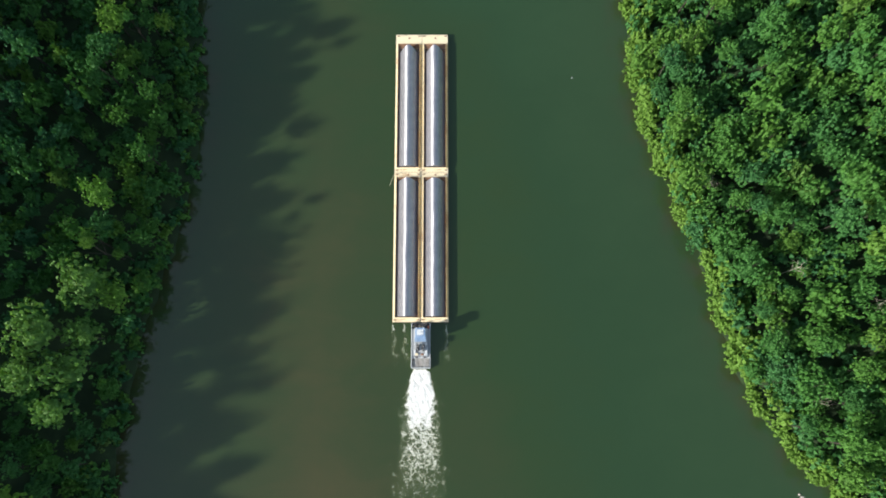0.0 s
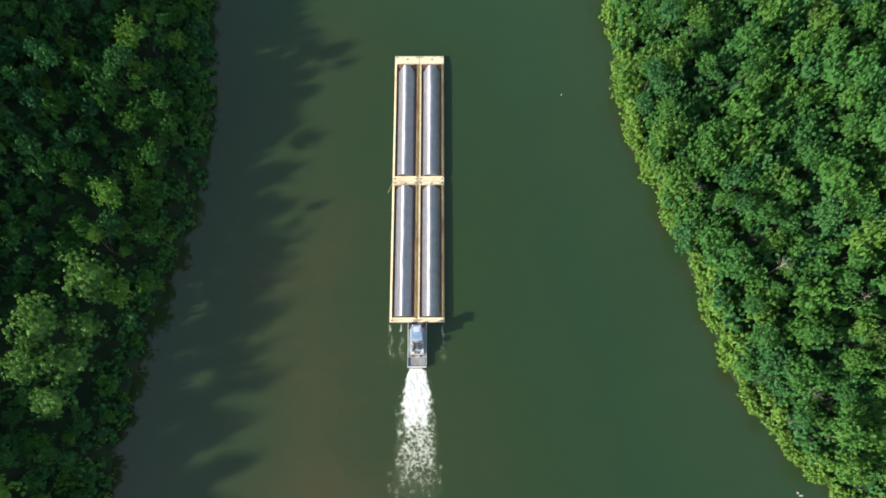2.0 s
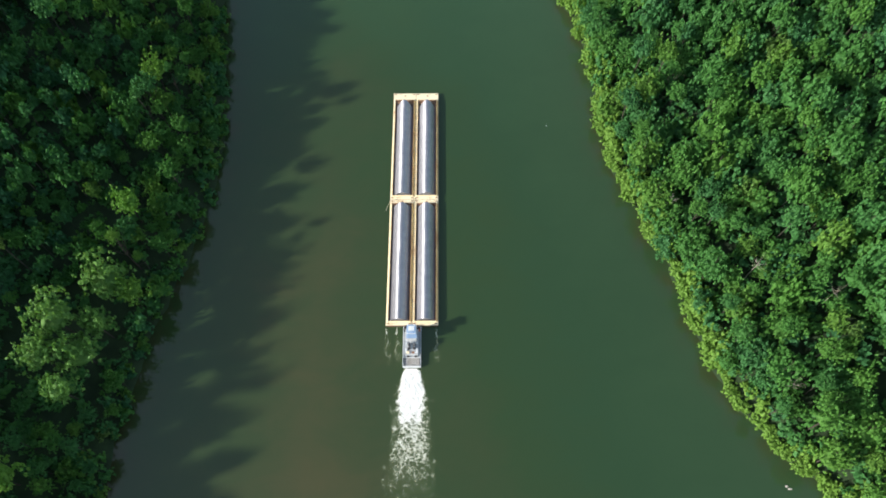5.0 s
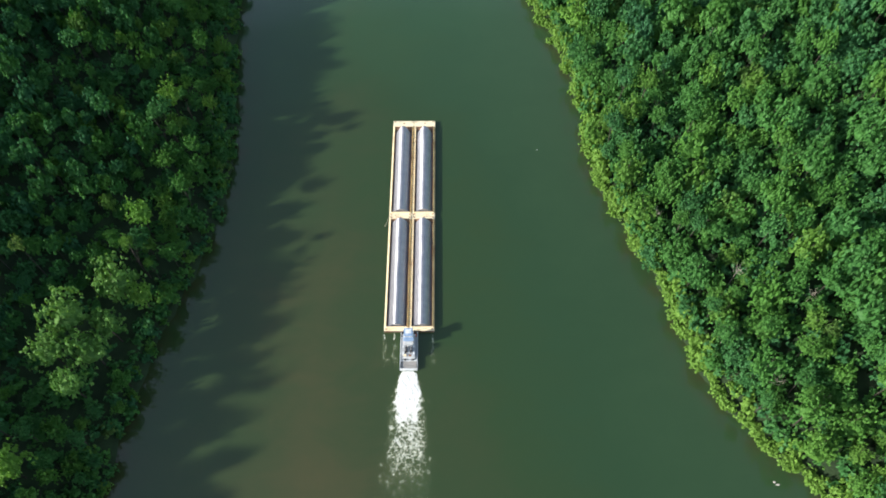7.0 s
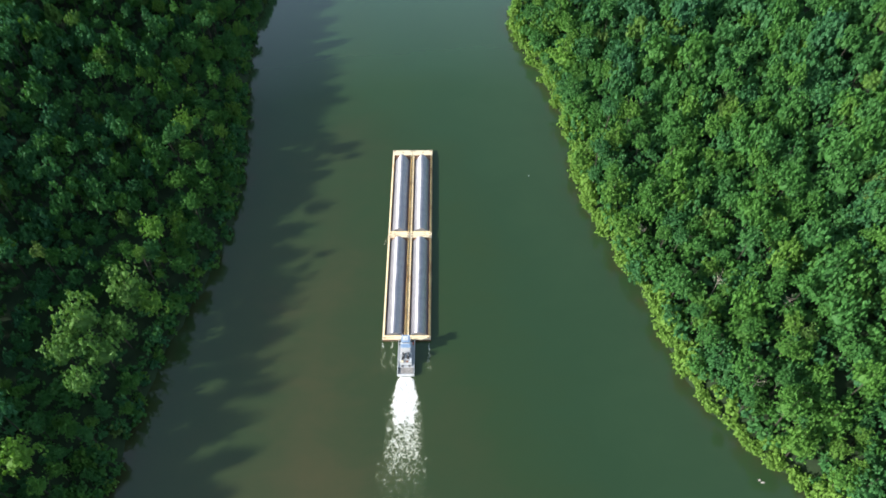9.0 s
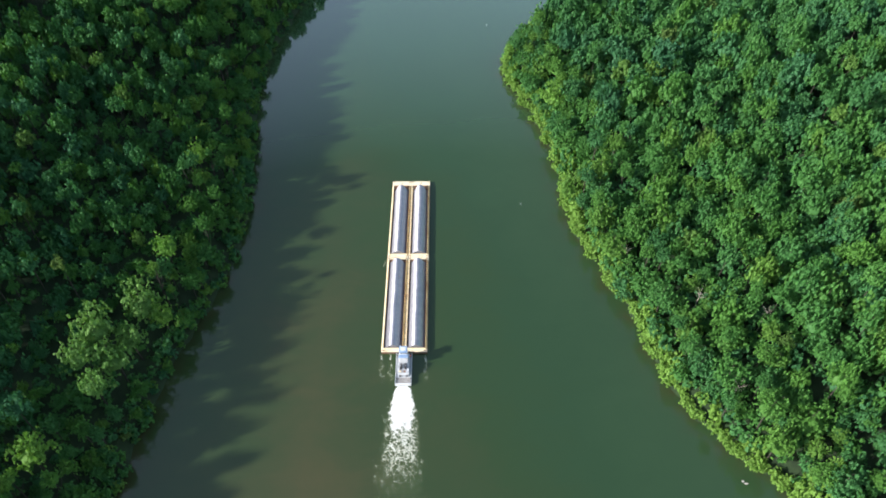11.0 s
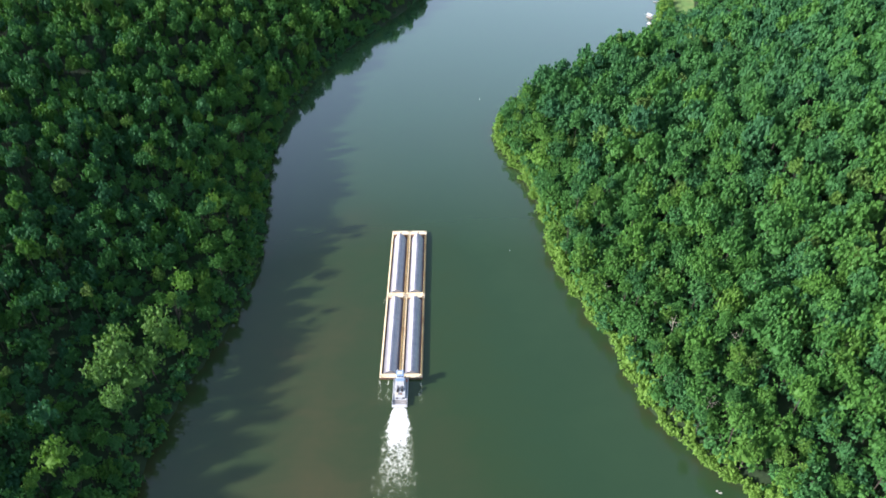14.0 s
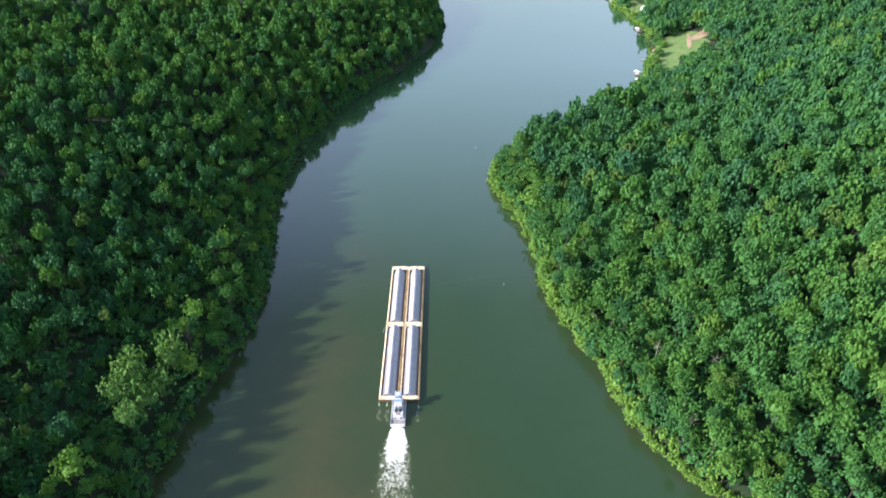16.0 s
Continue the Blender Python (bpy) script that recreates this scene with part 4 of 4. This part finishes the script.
# ---- bleached dead trees in the canopy ----
def dead_tree(x, y, h, seed):
    """A bare trunk with forked, bleached limbs that stand above the leaves."""
    g = np.random.RandomState(seed)
    z = ground_height(np.array([[x, y]], float))[0][0]
    ob = new("dead_tree")
    ob.location = (x, y, z)
    part("trunk", tube(bmesh.new(), (0, 0, -0.5), (0.2, 0.1, h * 0.72), 0.17, 0.07), m_dead, ob, "bleached bare trunk")
    for i in range(9):
        a = i * 2.4 + g.rand()
        bm = bmesh.new()
        p, r = Vector((0.15, 0.08, h * (0.46 + 0.028 * i))), 0.045
        way = Vector((math.cos(a), math.sin(a), 0.8 + 0.6 * g.rand()))
        for _ in range(4):
            q = p + way.normalized() * (0.75 + 0.4 * g.rand())
            tube(bm, p, q, r, r * 0.72, 5)
            for s in (-1, 1):
                twig = (way.normalized() + Vector(g.randn(3)) * 0.55)
                tube(bm, q, q + twig.normalized() * (1.0 + 0.8 * g.rand()), r * 0.6, r * 0.22, 4)
            p, r, way = q, r * 0.72, way + Vector(g.randn(3)) * 0.35
        part("limb", bm, m_dead, ob)
    return tagged(ob, "bare bleached dead tree standing in the canopy", "dead tree", "dead trees")


for n_, (x, y, h) in enumerate(((94, 199, 19), (84, 254, 17), (112, 139, 21), (121, 166, 23), (126, 119, 19), (146, 152, 18))):
    dead_tree(x, y, h, 60 + n_)


# ---- the cleared lot on the far bank ----
def draped(name, cx, cy, rx, ry, a, material, lift, label, category):
    """A patch that follows the ground, with an uneven edge."""
    rings, spokes = 9, 40
    v = [(cx, cy)]
    for i in range(1, rings + 1):
        for j in range(spokes):
            th_ = 6.28319 * j / spokes
            f = i / rings * (1 + 0.10 * math.sin(3 * th_ + cx) + 0.06 * math.sin(7 * th_ + cy))
            u, w = rx * f * math.cos(th_), ry * f * math.sin(th_)
            v.append((cx + u * math.cos(a) - w * math.sin(a), cy + u * math.sin(a) + w * math.cos(a)))
    v = np.array(v)
    z, d, _ = ground_height(v)
    f = [(0, 1 + j, 1 + (j + 1) % spokes) for j in range(spokes)]
    for i in range(rings - 1):
        for j in range(spokes):
            p, q = 1 + i * spokes + j, 1 + i * spokes + (j + 1) % spokes
            f += [(p, p + spokes, q + spokes), (p, q + spokes, q)]
    return tagged(new(name, mesh_from(name, np.column_stack([v, z + lift]), f, material, smooth=True)), label, category, kind="structure")


draped("lawn", 277, 684, 53, 29, 1.15, m_lawn, 0.35, "mown grass of a cleared riverside lot", "lawn")
draped("lawn_2", 268, 842, 15, 40, 0.1, m_lawn, 0.35, "mown grass strip along the far bank", "lawn")
draped("lawn_3", 250, 630, 24, 12, 1.25, m_lawn, 0.45, "mown grass strip below the cleared lot", "lawn")
draped("bare_ground", 291, 694, 2.6, 27, -0.25, m_clay, 0.60, "bare tan earth drive across the lawn", "drive")
draped("bare_ground_4", 306, 704, 16, 8, 0.6, m_clay, 0.60, "tan bare earth yard beside the lawn", "yard")
draped("bare_ground_2", 338, 740, 38, 7, 0.72, m_clay, 0.55, "reddish bare earth track between the trees", "track")
draped("bare_ground_3", 250, 688, 2, 12, -0.45, m_clay, 0.50, "worn bare earth along the waterline", "bank")

m_roof = painted("white_metal_roof", (0.72, 0.73, 0.74), (0.52, 0.52, 0.52), 0.4, 0.4, grain=1.0)
m_board = painted("grey_weathered_board", (0.40, 0.37, 0.33), (0.26, 0.23, 0.20), 0.5, 0.8, grain=0.5)


def boat_dock(x, y, turn, wide, long, roofed):
    """A small private dock on piles, some with a pitched roof on posts."""
    ob = new("boat_dock")
    ob.matrix_basis = pose(x, y, 0, 0, 0, turn)
    boxed("deck", (-wide / 2, wide / 2, -long / 2, long / 2, 0.55, 0.7), m_board, ob, "weathered board deck", 0.02)
    for u in (-1, 1):
        for w in (-1, 0, 1):
            rod("pile", (u * (wide / 2 - 0.3), w * (long / 2 - 0.3), -3), (u * (wide / 2 - 0.3), w * (long / 2 - 0.3), 3.1 if roofed else 1.2), 0.13, m_board, ob)
    if roofed:
        bm = bmesh.new()
        a, b = wide / 2 + 0.5, long / 2 + 0.5
        top = [bm.verts.new(c) for c in ((-a, -b, 3.0), (0, -b, 4.2), (a, -b, 3.0), (-a, b, 3.0), (0, b, 4.2), (a, b, 3.0))]
        bm.faces.new((top[0], top[1], top[4], top[3])), bm.faces.new((top[1], top[2], top[5], top[4]))
        bmesh.ops.solidify(bm, geom=bm.faces[:], thickness=0.08)
        part("roof", bm, m_roof, ob, "white metal roof")
    return tagged(ob, "wooden boat dock with a white roof" if roofed else "open wooden pier over the water", "dock", "private docks")


boat_dock(252, 770, 10, 6, 8, True), boat_dock(217, 621, 25, 5, 7, True), boat_dock(212, 597, 30, 4, 6, True)
boat_dock(235, 664, 80, 1.8, 9, False), boat_dock(244, 897, 0, 5, 11, True)


def cabin(x, y, turn, wide, long, label):
    """A plain gabled cabin with a light metal roof."""
    z = ground_height(np.array([[x, y]], float))[0][0]
    ob = new("cabin")
    ob.matrix_basis = pose(x, y, z, 0, 0, turn)
    wall = boxed("wall", (-wide / 2, wide / 2, -long / 2, long / 2, -1.0, 3.0), m_white, ob, "pale boarded wall", 0.03)
    bm = bmesh.new()
    a, b = wide / 2 + 0.6, long / 2 + 0.6
    top = [bm.verts.new(c) for c in ((-a, -b, 2.8), (0, -b, 5.2), (a, -b, 2.8), (-a, b, 2.8), (0, b, 5.2), (a, b, 2.8))]
    bm.faces.new((top[0], top[1], top[4], top[3])), bm.faces.new((top[1], top[2], top[5], top[4]))
    bmesh.ops.solidify(bm, geom=bm.faces[:], thickness=0.15)
    part("roof", bm, m_roof, ob, "white metal roof")
    bm = bmesh.new()
    for s in (-1, 1):
        e = s * (long / 2 - 0.02)
        bm.faces.new([bm.verts.new(c) for c in ((-wide / 2, e, 2.9), (wide / 2, e, 2.9), (0, e, 5.0))])
    part("gable", bm, m_white, ob)
    boxed("door", (-0.5, 0.5, -long / 2 - 0.05, -long / 2 + 0.02, 0.0, 2.05), m_board, wall, "grey board door")
    for u in (-wide / 4 - 0.4, wide / 4 + 0.4):
        boxed("window", (u - 0.5, u + 0.5, -long / 2 - 0.04, -long / 2 + 0.02, 1.0, 2.1), m_glass, wall, "dark glass window")
    return tagged(ob, label, "house", "cabins on the bank")


cabin(275, 743, 12, 6, 9, "small white cabin at the edge of the lawn")
cabin(286, 744, -8, 6, 8, "small white cabin between the shade trees")
cabin(275, 838, 20, 7, 9, "small white cabin on the far lawn strip")
cabin(338, 731, 30, 6, 9, "small white cabin half hidden by trees")
cabin(306, 744, -10, 5, 7, "small white shed beside the earth track")
for x, y, r, h in ((258, 704, 6.5, 13), (262, 718, 5.5, 13), (282, 727, 6, 14), (249, 664, 5.5, 13), (296, 735, 6.5, 14), (318, 748, 6, 13), (262, 812, 5, 13), (279, 836, 5, 14), (240, 645, 6, 13), (330, 758, 5.5, 12), (341, 766, 6, 14), (236, 628, 5.5, 12), (232, 602, 6.5, 13), (260, 692, 6.5, 12), (250, 663, 6, 13), (230, 633, 6.5, 13), (227, 589, 6.5, 11)):
    tree(x, y, ground_height(np.array([[x, y]], float))[0][0], r, h, "leaf", int(x) % 8, x, "round-crowned shade tree beside the lawn", "shade trees on the lawn")
